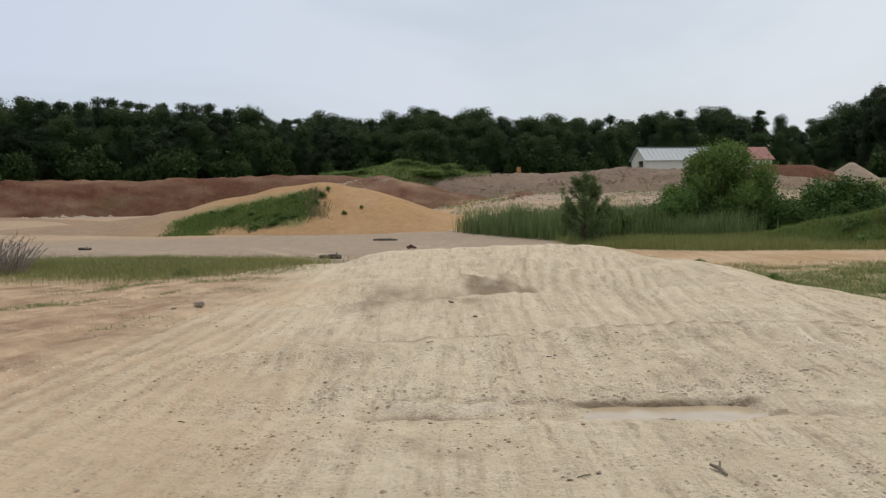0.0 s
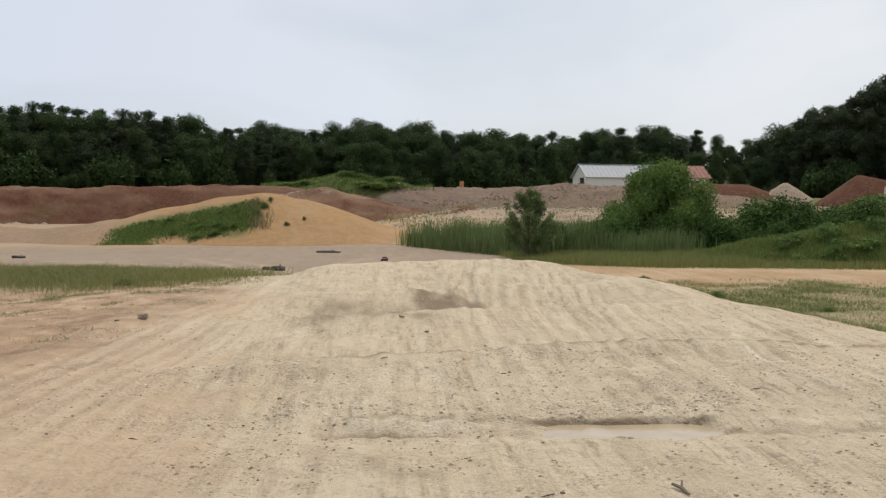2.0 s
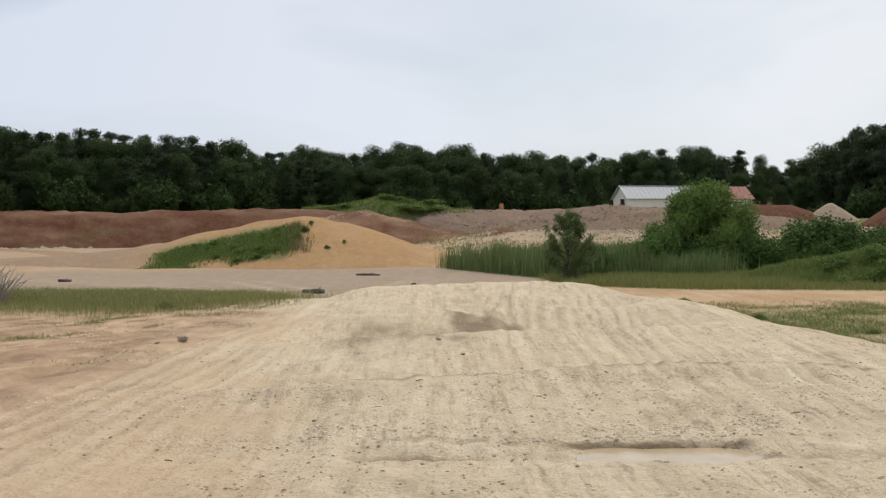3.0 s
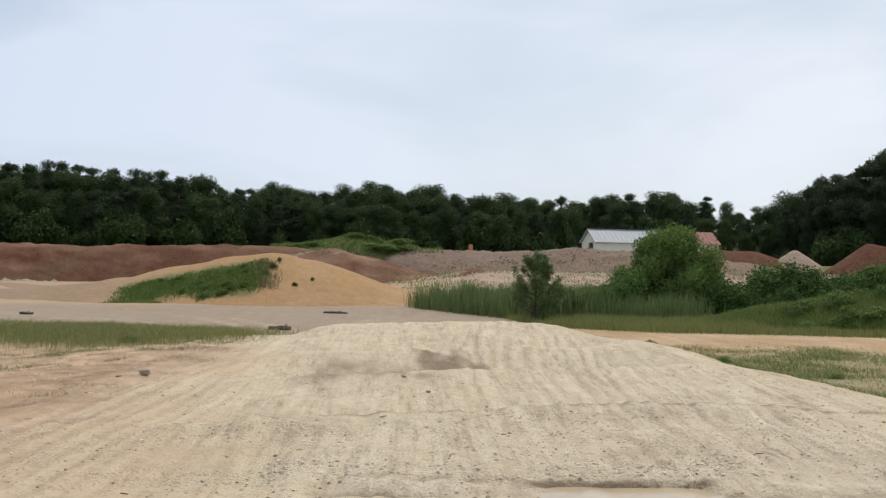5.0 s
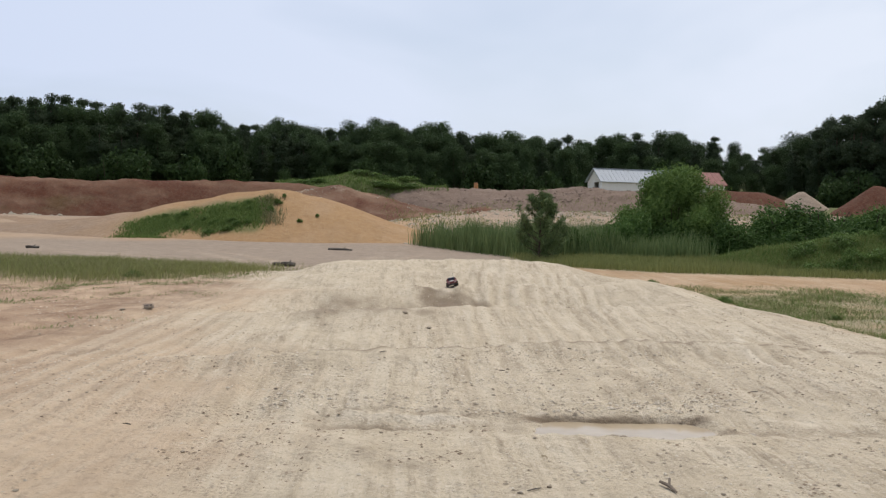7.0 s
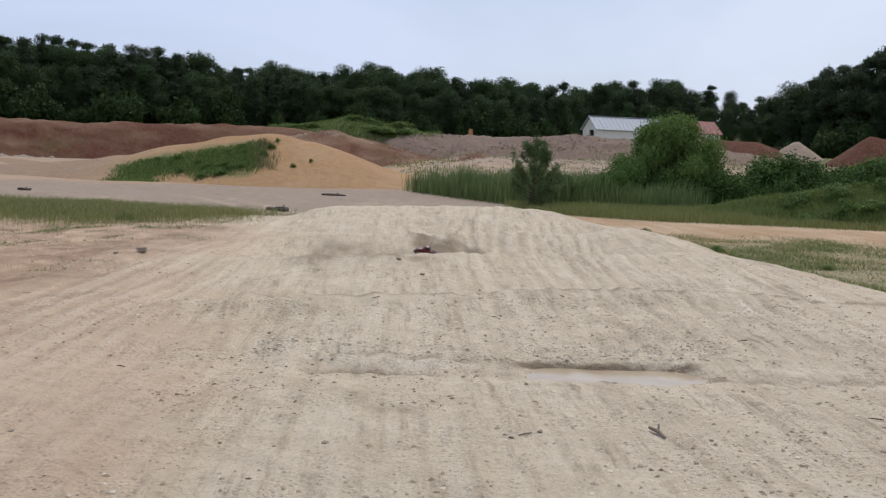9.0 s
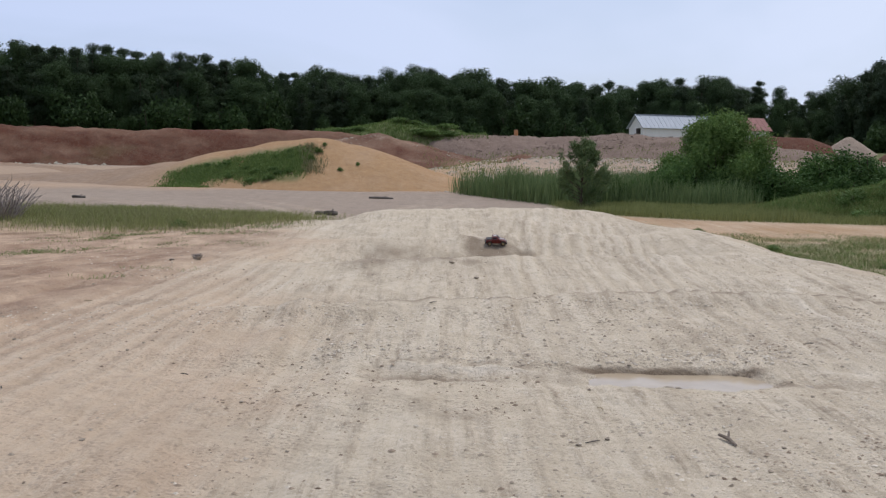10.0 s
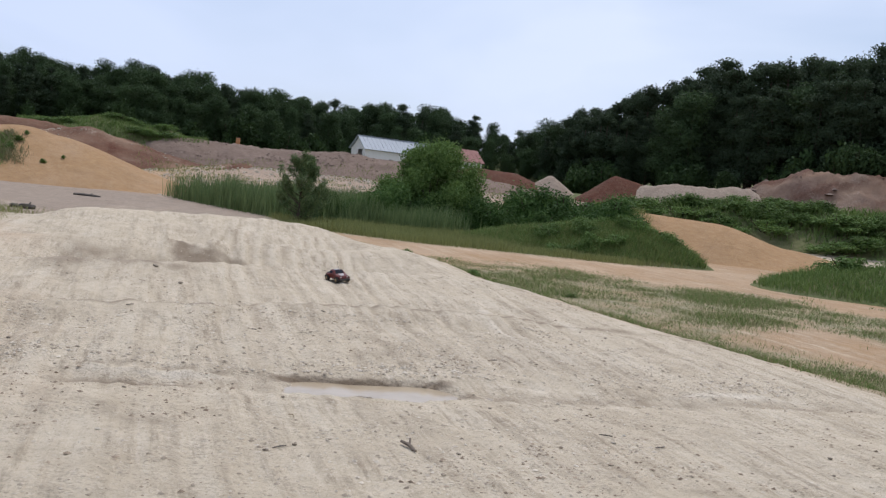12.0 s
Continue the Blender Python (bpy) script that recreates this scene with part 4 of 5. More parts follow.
def build_young_pine():
    ob = thing("young_pine", (6.15, 42.3, float(ground_z(6.15, 42.3))), "young dark pine standing among the reeds", "tree")
    r = random.Random(4)
    bm = bmesh.new()
    tube(bm, [((0, 0, -0.3), 0.06), ((0.03, 0, 1.2), 0.045), ((0.0, 0.03, 3.0), 0.012)])
    blobs = []
    for k in range(60):
        u = r.random() ** 1.15
        z = 0.15 + 2.5 * u
        reach = (1.62 * (1 - u) ** 0.55 + 0.10) * r.uniform(0.5, 1.1)
        a = r.uniform(0, math.tau)
        lift = r.uniform(0.45, 1.05)
        elbow = Vector((0.6 * reach * math.cos(a), 0.6 * reach * math.sin(a), z + 0.15 * reach))
        tip = Vector((reach * math.cos(a), reach * math.sin(a), z + lift * max(reach, 0.45)))
        tube(bm, [((0, 0, z - 0.1), 0.02), (elbow, 0.011), (tip, 0.005)], 4)
        for w in (0.1, 0.45, 0.8, 1.0):
            p = elbow.lerp(tip, w)
            blobs.append((*p, 0.15, 0.15, 0.19))
    blobs.append((0, 0, 3.05, 0.09, 0.09, 0.22))
    part("trunk", bm, BARK, ob)
    v, f = leaf_cloud(blobs, 7000, 0.13, 78, slim=0.09)
    c = new("crown", mesh_of("crown", v, f, LEAF_YOUNG_PINE))
    c.parent = ob


build_young_pine()


def blades(name, label, category, xy, tall, width, material, seed, lean=0.25):
    """Upright blades of grass or reed, rooted on the land; one loose mass."""
    r = np.random.default_rng(seed)
    n = len(xy)
    x, y = xy[:, 0], xy[:, 1]
    z = land_z(x, y) - 0.02
    h = tall * (0.5 + 0.7 * r.random(n)) * (0.7 + 1.3 * (fbm(0.8 * x, 0.8 * y) + 0.25))
    a = r.random(n) * math.tau
    dx, dy = np.cos(a) * width * 0.5, np.sin(a) * width * 0.5
    lx, ly = r.normal(size=n) * lean * h, r.normal(size=n) * lean * h
    base = np.stack([x, y, z], 1)
    w = np.stack([dx, dy, 0 * dx], 1)
    mid = base + np.stack([lx * 0.35, ly * 0.35, h * 0.6], 1)
    tip = base + np.stack([lx, ly, h], 1)
    verts = np.stack([base - w, base + w, mid + w * 0.8, mid - w * 0.8, tip], 1).reshape(-1, 3)
    b = np.arange(n) * 5
    faces = np.concatenate([np.stack([b, b + 1, b + 2], 1), np.stack([b, b + 2, b + 3], 1), np.stack([b + 3, b + 2, b + 4], 1)])
    return tagged(new(name, mesh_of(name, verts, faces, material)), label, category, kind="stuff")


def scatter(n, x0, x1, y0, y1, keep, seed):
    r = np.random.default_rng(seed)
    x, y = r.uniform(x0, x1, n), r.uniform(y0, y1, n)
    ok = r.random(n) < keep(x, y)
    return np.stack([x[ok], y[ok]], 1)


def build_grass():
    def edge_at(y):
        return np.interp(y, [k[0] for k in EDGE], [k[1] for k in EDGE])
    hollow = lambda x, y: np.exp(-(((x + 10.5) / 5.4) ** 4 + ((y - 30.5 + 0.35 * (x + 10)) / 5.6) ** 4)) * np.clip(0.75 + fbm(0.5 * x, 0.5 * y), 0, 1)
    blades("grass", "olive tall grass in the hollow", "grass", scatter(190000, -19, -3, 20, 42, hollow, 1), 0.21, 0.010, GRASS_OLIVE, 1, 0.5)
    def ragged(x, y):
        """Low weed patches on the bare dirt before the hollow: x, y and half sizes."""
        spread = sum(np.exp(-((x - a) / p) ** 2 - ((y - b) / q) ** 2) for a, b, p, q in
                     ((-5.2, 18.2, 1.3, 0.45), (-4.2, 14.2, 0.5, 0.13), (-4.85, 13.1, 0.35, 0.25), (-6.6, 20.6, 1.6, 0.8), (-5.0, 20.6, 0.8, 0.5), (-4.5, 23.5, 0.9, 0.8), (-7.6, 17.5, 0.9, 0.5)))
        return np.clip(spread, 0, 1) * np.clip(0.35 + 2.2 * fbm(1.7 * x, 1.7 * y), 0, 1)
    blades("grass", "low green weeds on bare dirt", "grass", scatter(90000, -9, -3.0, 12, 26, ragged, 2), 0.06, 0.009, GRASS_GREEN, 2, 0.9)
    strip = lambda x, y: step(5.0, 6.4, x) * step(-0.4, 1.0, y - np.interp(x, SHORE_X, SHORE_Y)) * step(58, 50, y) * step(23.5, 22, x - 0.3 * (y - 37))
    blades("grass", "olive tall grass along the pond's edge", "grass", scatter(190000, 5, 27, 30, 54, strip, 3), 0.30, 0.016, GRASS_OLIVE, 3)
    def seam(x, y):
        off = x - edge_at(y) + 1.2 * fbm(0.35 * x, 0.35 * y)
        bands = np.maximum(step(0.3, 1.4, off) * step(4.4 + 6 * step(14, 19, y), 2.8 + 5 * step(14, 19, y), off), step(7.0, 8.2, off) * step(13.5, 11.0, off) * step(27, 23, y))
        return bands * step(31, 26, y) * (0.16 + 0.7 * step(-0.16, 0.26, fbm(0.8 * x, 0.8 * y)))
    blades("grass", "sparse dry weeds along the gravel's edge", "grass", scatter(170000, 4, 22, 4, 30, seam, 4), 0.11, 0.007, GRASS_DRY, 4, 0.6)
    blades("grass", "green weeds along the gravel's edge", "grass", scatter(240000, 4, 22, 4, 30, seam, 5), 0.11, 0.008, GRASS_GREEN, 5, 0.7)
    tufts = lambda x, y: 0.8 * step(0.14, 0.26, fbm(0.5 * x + 7, 0.5 * y)) * step(30, 24, y) * step(5, 7, x - edge_at(y))
    blades("grass", "green tufts on the sandy flat", "grass", scatter(40000, 11, 30, 12, 30, tufts, 6), 0.12, 0.014, GRASS_GREEN, 6, 0.5)
    reed = lambda x, y: step(-0.6, 0.6, x - 0.5 - 0.0 * y) * step(0.0, 1.2, (y - 55 + 1.95 * (x - 0.5)) * 0.4 + step(6, 8, x) * 9) * step(44.5 * (x > 6.5), 46.0 * (x > 6.5) + 1e-3, y) * step(57, 54, y) * step(16, 12, x)
    blades("reeds", "dense stand of tall green reeds by the pond", "reeds", scatter(46000, 0, 16, 41, 57, reed, 7), 1.25, 0.035, REED, 7, 0.14)
    flank = lambda x, y: step(-7.6, -8.6, x) * step(-17.5, -15.0, x) * step(61.7 + 0.10 * (x + 12), 60.6 + 0.10 * (x + 12), y + 0.6 * fbm(x, y)) * step(56.6, 58.4, y + 3 * fbm(0.4 * x, 0.4 * y)) * np.clip(0.85 + 1.8 * fbm(0.9 * x + 4, 0.9 * y), 0, 1)
    blades("grass", "green grass on the sand mound's flank", "grass", scatter(80000, -18, -6, 55, 64, flank, 8), 0.16, 0.045, GRASS_GREEN, 8, 0.4)
    brush = lambda x, y: np.exp(-((x + 7.7 + 0.2 * (y - 59)) / 0.55) ** 2) * step(57.4, 58.2, y) * step(62.2, 61.4, y) * np.clip(0.6 + 2 * fbm(x, y), 0, 1)
    blades("grass", "dry brownish brush at the edge of the sand mound's green flank", "grass", scatter(9000, -10, -5.5, 57, 63, brush, 14), 0.30, 0.03, GRASS_DRY, 14, 0.5)
    blades("grass", "dry tan stalks among the grass of the hollow", "grass", scatter(70000, -19, -3, 20, 42, hollow, 15), 0.23, 0.008, GRASS_DRY, 15, 0.45)
    mounds = lambda x, y: step(0.0, 0.12, land_z(x, y) - ground_z(x, y))
    blades("grass", "lush grass on the weedy mound", "grass", scatter(45000, 12, 23, 36, 44, mounds, 9), 0.32, 0.025, GRASS_GREEN, 9, 0.4)
    blades("grass", "lush grass on the earth bank", "grass", scatter(90000, 19, 38, 14, 33, mounds, 10), 0.28, 0.025, GRASS_GREEN, 10, 0.4)
    field = lambda x, y: np.clip(0.25 + 1.6 * fbm(0.22 * x, 0.22 * y), 0, 1) * step(60, 66, np.hypot(x, y)) * step(-1, 3, x - 0.22 * (80 - y))
    blades("grass", "olive weeds over the rocky field", "grass", scatter(55000, -2, 36, 56, 96, field, 11), 0.20, 0.05, GRASS_OLIVE, 11, 0.4)
    far = lambda x, y: np.clip(0.5 + 1.6 * fbm(0.2 * x, 0.2 * y), 0, 1) * step(72, 75, np.hypot(x, y))
    blades("grass", "rough grass on the weedy slope", "grass", scatter(30000, 33, 62, 48, 74, far, 12), 0.6, 0.09, GRASS_GREEN, 12, 0.4)
    blades("grass", "green growth on the far mound", "grass", scatter(20000, -13, 5, 99, 108, far, 13), 0.3, 0.06, GRASS_GREEN, 13, 0.4)


build_grass()


def rock_mesh(name, seed, material, flat=0.6):
    r = random.Random(seed)
    bm = bmesh.new()
    bmesh.ops.create_icosphere(bm, subdivisions=1, radius=0.5)
    for v in bm.verts:
        v.co *= r.uniform(0.72, 1.18)
        v.co.z *= flat
    me = bpy.data.meshes.new(name)
    bm.to_mesh(me)
    bm.free()
    me.materials.append(material)
    return me


def pebbles(name, label, xy, low, high, material, seed, on=ground_z):
    """Loose small stones, one mass."""
    r = np.random.default_rng(seed)
    n = len(xy)
    k = np.array([(1, 0, 0), (0.3, 0.9, 0), (-0.8, 0.5, 0), (-0.6, -0.7, 0), (0.5, -0.8, 0), (0.1, 0.1, 0.62), (0, 0, -0.4)])
    f = np.array([(0, 1, 5), (1, 2, 5), (2, 3, 5), (3, 4, 5), (4, 0, 5), (1, 0, 6), (2, 1, 6), (3, 2, 6), (4, 3, 6), (0, 4, 6)])
    s = low * (high / low) ** (r.random(n) ** 1.8)
    a = r.random(n) * math.tau
    shape = k[None] * (1, 1, 0.75) * (0.5 + 1.0 * r.random((n, 7, 1))) * s[:, None, None]
    c, d = np.cos(a)[:, None], np.sin(a)[:, None]
    v = np.stack([shape[..., 0] * c - shape[..., 1] * d, shape[..., 0] * d + shape[..., 1] * c, shape[..., 2]], -1)
    x, y = xy[:, 0], xy[:, 1]
    v += np.stack([x, y, on(x, y) + 0.1 * s], 1)[:, None]
    faces = (f[None] + (np.arange(n) * 7)[:, None, None]).reshape(-1, 3)
    return tagged(new(name, mesh_of(name, v.reshape(-1, 3), faces, material)), label, "stones", kind="stuff")


def build_stones():
    loose, nt, b = nodes_of("loose_stone", 0.95)
    geo = nt.nodes.new("ShaderNodeNewGeometry")
    nt.links.new(mix(nt, geo.outputs["Random Per Island"], (0.30, 0.24, 0.17), (0.68, 0.59, 0.46)), b.inputs["Base Color"])
    damp, nt, b = nodes_of("damp_clod", 0.95)
    geo = nt.nodes.new("ShaderNodeNewGeometry")
    nt.links.new(mix(nt, geo.outputs["Random Per Island"], (0.17, 0.12, 0.08), (0.46, 0.36, 0.25)), b.inputs["Base Color"])
    near = lambda x, y: step(-0.12, 0.25, fbm(0.5 * x + 2, 0.5 * y)) * np.clip(8 / np.hypot(x, y), 0.15, 1) * step(3.5, 4.5, np.hypot(x, y))
    pebbles("pebbles", "scattered small stones and clods on the gravel", scatter(90000, -9, 8, 3.5, 26, near, 21), 0.004, 0.020, loose, 21)
    crumbly = lambda x, y: np.clip(0.08 + 1.9 * fbm(0.9 * x + 5, 0.9 * y + 1), 0, 1) * np.clip(7 / np.hypot(x, y), 0.12, 1) ** 1.2 * step(3.5, 4.5, np.hypot(x, y)) * (1 - rut_basin(x, y))
    pebbles("clods", "damp dark crumbs of earth thrown up on the gravel", scatter(120000, -8, 8, 3.5, 24, crumbly, 28), 0.005, 0.021, damp, 28)
    rocks = lambda x, y: step(56, 60, np.hypot(x, y)) * np.clip(0.6 + fbm(0.3 * x, 0.3 * y), 0, 1)
    pebbles("rubble", "pale broken rocks strewn over the field", scatter(9000, -1, 38, 56, 95, rocks, 22), 0.05, 0.24, PALE_ROCK, 22)
    brown = simple("brown_clod", (0.10, 0.07, 0.052), (0.24, 0.175, 0.135), 3, 0.95)
    bare = lambda x, y: np.clip(0.1 + 1.8 * fbm(0.35 * x, 0.6 * y), 0, 1)
    pebbles("rubble", "brown stones and clods lying over the berm", scatter(6500, 1, 34, 94.5, 102, bare, 29), 0.04, 0.17, brown, 29, land_z)
    pebbles("rubble", "pale stones and clods lying over the reddish heap", scatter(1500, -11, 2, 88, 95, bare, 30), 0.04, 0.18, PALE_ROCK, 30, land_z)
    pebbles("rubble", "brown stones tumbled over the rubble heap", scatter(6000, 58, 88, 66, 94, bare, 31), 0.08, 0.55, brown, 31, land_z)
    row = lambda x, y: step(2.2, 0.4, np.abs(y - (88.3 + 0.42 * (x + 34))))
    pebbles("rubble", "pale rocks along the foot of the bank", scatter(2600, -46, -24, 82, 93, row, 23), 0.12, 0.4, PALE_ROCK, 23)
    lip = lambda x, y: np.clip(0.35 + 1.5 * fbm(1.1 * x, 1.1 * y), 0, 1)
    pebbles("pebbles", "crumbled clods along the lip of the wet rut", np.concatenate([scatter(5600, -1.2, 6.5, 8.17, 8.6, lip, 24), scatter(4500, -1.6, 6.5, 8.6, 10.4, lip, 27), scatter(2200, -1.6, 5.5, 10.6, 11.1, lip, 25), scatter(500, 1.4, 3.6, 5.3, 6.6, lip, 26)]), 0.006, 0.026, loose, 24)
    r = random.Random(12)
    protos = [rock_mesh("clod", s, STONE) for s in range(5)]
    spots = [(1.72, 7.60, 0.11), (1.80, 7.57, 0.07), (0.42, 13.2, 0.10), (0.95, 5.95, 0.05), (-0.65, 15.9, 0.16), (-0.3, 16.3, 0.13), (-1.2, 15.2, 0.11), (0.1, 14.4, 0.12), (-3.95, 15.5, 0.22), (-4.3, 15.3, 0.16)]
    spots += [(r.uniform(-5, 6), r.uniform(5.2, 17), r.uniform(0.025, 0.06)) for _ in range(90)]
    for x, y, s in spots:
        s = s * 0.85
        ob = new("clod", r.choice(protos))
        ob.matrix_basis = pose(x, y, float(ground_z(x, y)) + 0.12 * s, r.uniform(-12, 12), r.uniform(-12, 12), r.uniform(0, 360))
        ob.scale = (s, s * r.uniform(0.6, 1), s * r.uniform(0.6, 0.9))
        tagged(ob, "small dry clod of earth on the gravel", "stone", "clods on the gravel")


build_stones()


def build_litter():
    # weathered logs and planks on the far track
    r = random.Random(6)
    wood = simple("grey_wood", (0.06, 0.05, 0.04), (0.14, 0.12, 0.10), 10, 0.95, bump=0.5, stretch=(0.3, 3, 3))
    for x, y, ln, rad, turn, label in ((-3.95, 34.9, 0.45, 0.11, 8, "short dark weathered log beside the track"), (-4.4, 35.4, 0.35, 0.07, -12, "short dark weathered log beside the track"),
                                       (-3.0, 49.8, 1.3, 0.07, -18, "old dark branch lying on the track"), (-16.9, 45.5, 0.6, 0.08, 5, "dark log lying on the grey flat")):
        log = thing("log", (x, y, float(ground_z(x, y)) + rad * 0.6), label, "log", turn=turn)
        bm = bmesh.new()
        tube(bm, [((-ln / 2, 0, 0), rad * 0.9), ((-ln / 4, 0.02, 0.01), rad), ((ln / 4, -0.02, 0), rad * 0.92), ((ln / 2, 0.01, -0.01), rad * 0.7)], 9)
        for v in bm.verts:
            v.co += Vector((r.uniform(-0.02, 0.02), r.uniform(-0.01, 0.01), r.uniform(-0.015, 0.015)))
        part("bark", bm, wood, log)
        bm = bmesh.new()
        tube(bm, [((ln * 0.1, 0, rad * 0.7), rad * 0.3), ((ln * 0.2, 0.05, rad * 1.5), rad * 0.16)], 6)
        part("branch_stub", bm, wood, log)
    # forked stick close to the camera
    stick_wood = simple("brown_stick", (0.13, 0.10, 0.075), (0.26, 0.21, 0.16), 14, 0.95, bump=0.4)
    stick = thing("stick", (1.69, 5.93, float(ground_z(1.69, 5.93)) + 0.012), "short brown forked stick on the gravel", "stick", turn=-74)
    bm = bmesh.new()
    tube(bm, [((-0.09, 0, 0.012), 0.010), ((0.0, 0.01, 0.010), 0.013), ((0.10, 0, 0.0), 0.008)], 6)
    part("shaft", bm, stick_wood, stick)
    bm = bmesh.new()
    tube(bm, [((0.0, 0.01, 0.008), 0.008), ((-0.06, 0.05, 0.035), 0.008)], 5)
    part("fork", bm, stick_wood, stick)
    # twigs and bits of straw
    straw = simple("straw", (0.30, 0.23, 0.14), (0.46, 0.37, 0.24), 20, 0.9)
    for k in range(26):
        x, y, ln = r.uniform(-4.5, 4.5), r.uniform(5.2, 13), r.uniform(0.05, 0.12)
        bm = bmesh.new()
        tube(bm, [((-ln / 2, 0, 0), 0.004), ((0, r.uniform(-0.02, 0.02), 0.004), 0.005), ((ln / 2, 0, 0), 0.003)], 5)
        me = bpy.data.meshes.new("twig")
        bm.to_mesh(me)
        bm.free()
        me.materials.append(straw if k % 3 == 0 else wood)
        ob = new("twig", me)
        ob.matrix_basis = pose(x, y, float(ground_z(x, y)) + 0.006, 0, 0, r.uniform(0, 180))
        tagged(ob, "dry straw-coloured stalk on the gravel" if k % 3 == 0 else "thin dark twig on the gravel", "twig", "twigs on the gravel")
    # dead brush
    for k, (x, y, s) in enumerate(((-12.1, 26.6, 1.0), (-13.2, 27.3, 1.15), (-12.9, 25.9, 0.9), (-3.95, 15.5, 0.085))):
        brush = thing("dead_brush", (x, y, float(ground_z(x, y))), "tangle of grey dead brush in the grass" if s > 0.5 else "small tuft of dry brush on bare dirt", "brush", "dead brush")
        bm = bmesh.new()
        for q in range(130):
            a, t = r.uniform(0, math.tau), r.uniform(0.2, 1.35)
            p0 = Vector((0.5 * math.cos(a) * r.random(), 0.5 * math.sin(a) * r.random(), -0.05)) * s
            p1 = p0 + Vector((t * 0.6 * math.cos(a + r.uniform(-1, 1)), t * 0.6 * math.sin(a + r.uniform(-1, 1)), r.uniform(0.25, 0.95))) * s
            p2 = p1 + Vector((r.uniform(-0.3, 0.3), r.uniform(-0.3, 0.3), r.uniform(-0.15, 0.25))) * s
            tube(bm, [(p0, 0.012 * s ** 0.5), (p1, 0.008 * s ** 0.5), (p2, 0.003)], 4)
        part("tangle", bm, TWIG, brush)
    # orange marker on the berm
    orange = simple("orange_paint", (0.45, 0.20, 0.08), (0.52, 0.26, 0.11), 5, 0.6)
    mx, my = 7.9, 100.6
    mark = thing("barrel", (mx, my, float(land_z(np.array([mx]), np.array([my]))[0]) - 0.05), "small orange barrel standing on the berm", "barrel")
    bm = bmesh.new()
    tube(bm, [((0, 0, 0), 0.21), ((0, 0, 0.25), 0.225), ((0, 0, 0.45), 0.21), ((0, 0, 0.66), 0.2)], 12)
    part("drum", bm, orange, mark)
    bm = bmesh.new()
    tube(bm, [((0, 0, 0.66), 0.17), ((0, 0, 0.72), 0.15)], 12)
    part("lid", bm, simple("dark_lid", (0.05, 0.04, 0.04), (0.08, 0.07, 0.06)), mark)


build_litter()


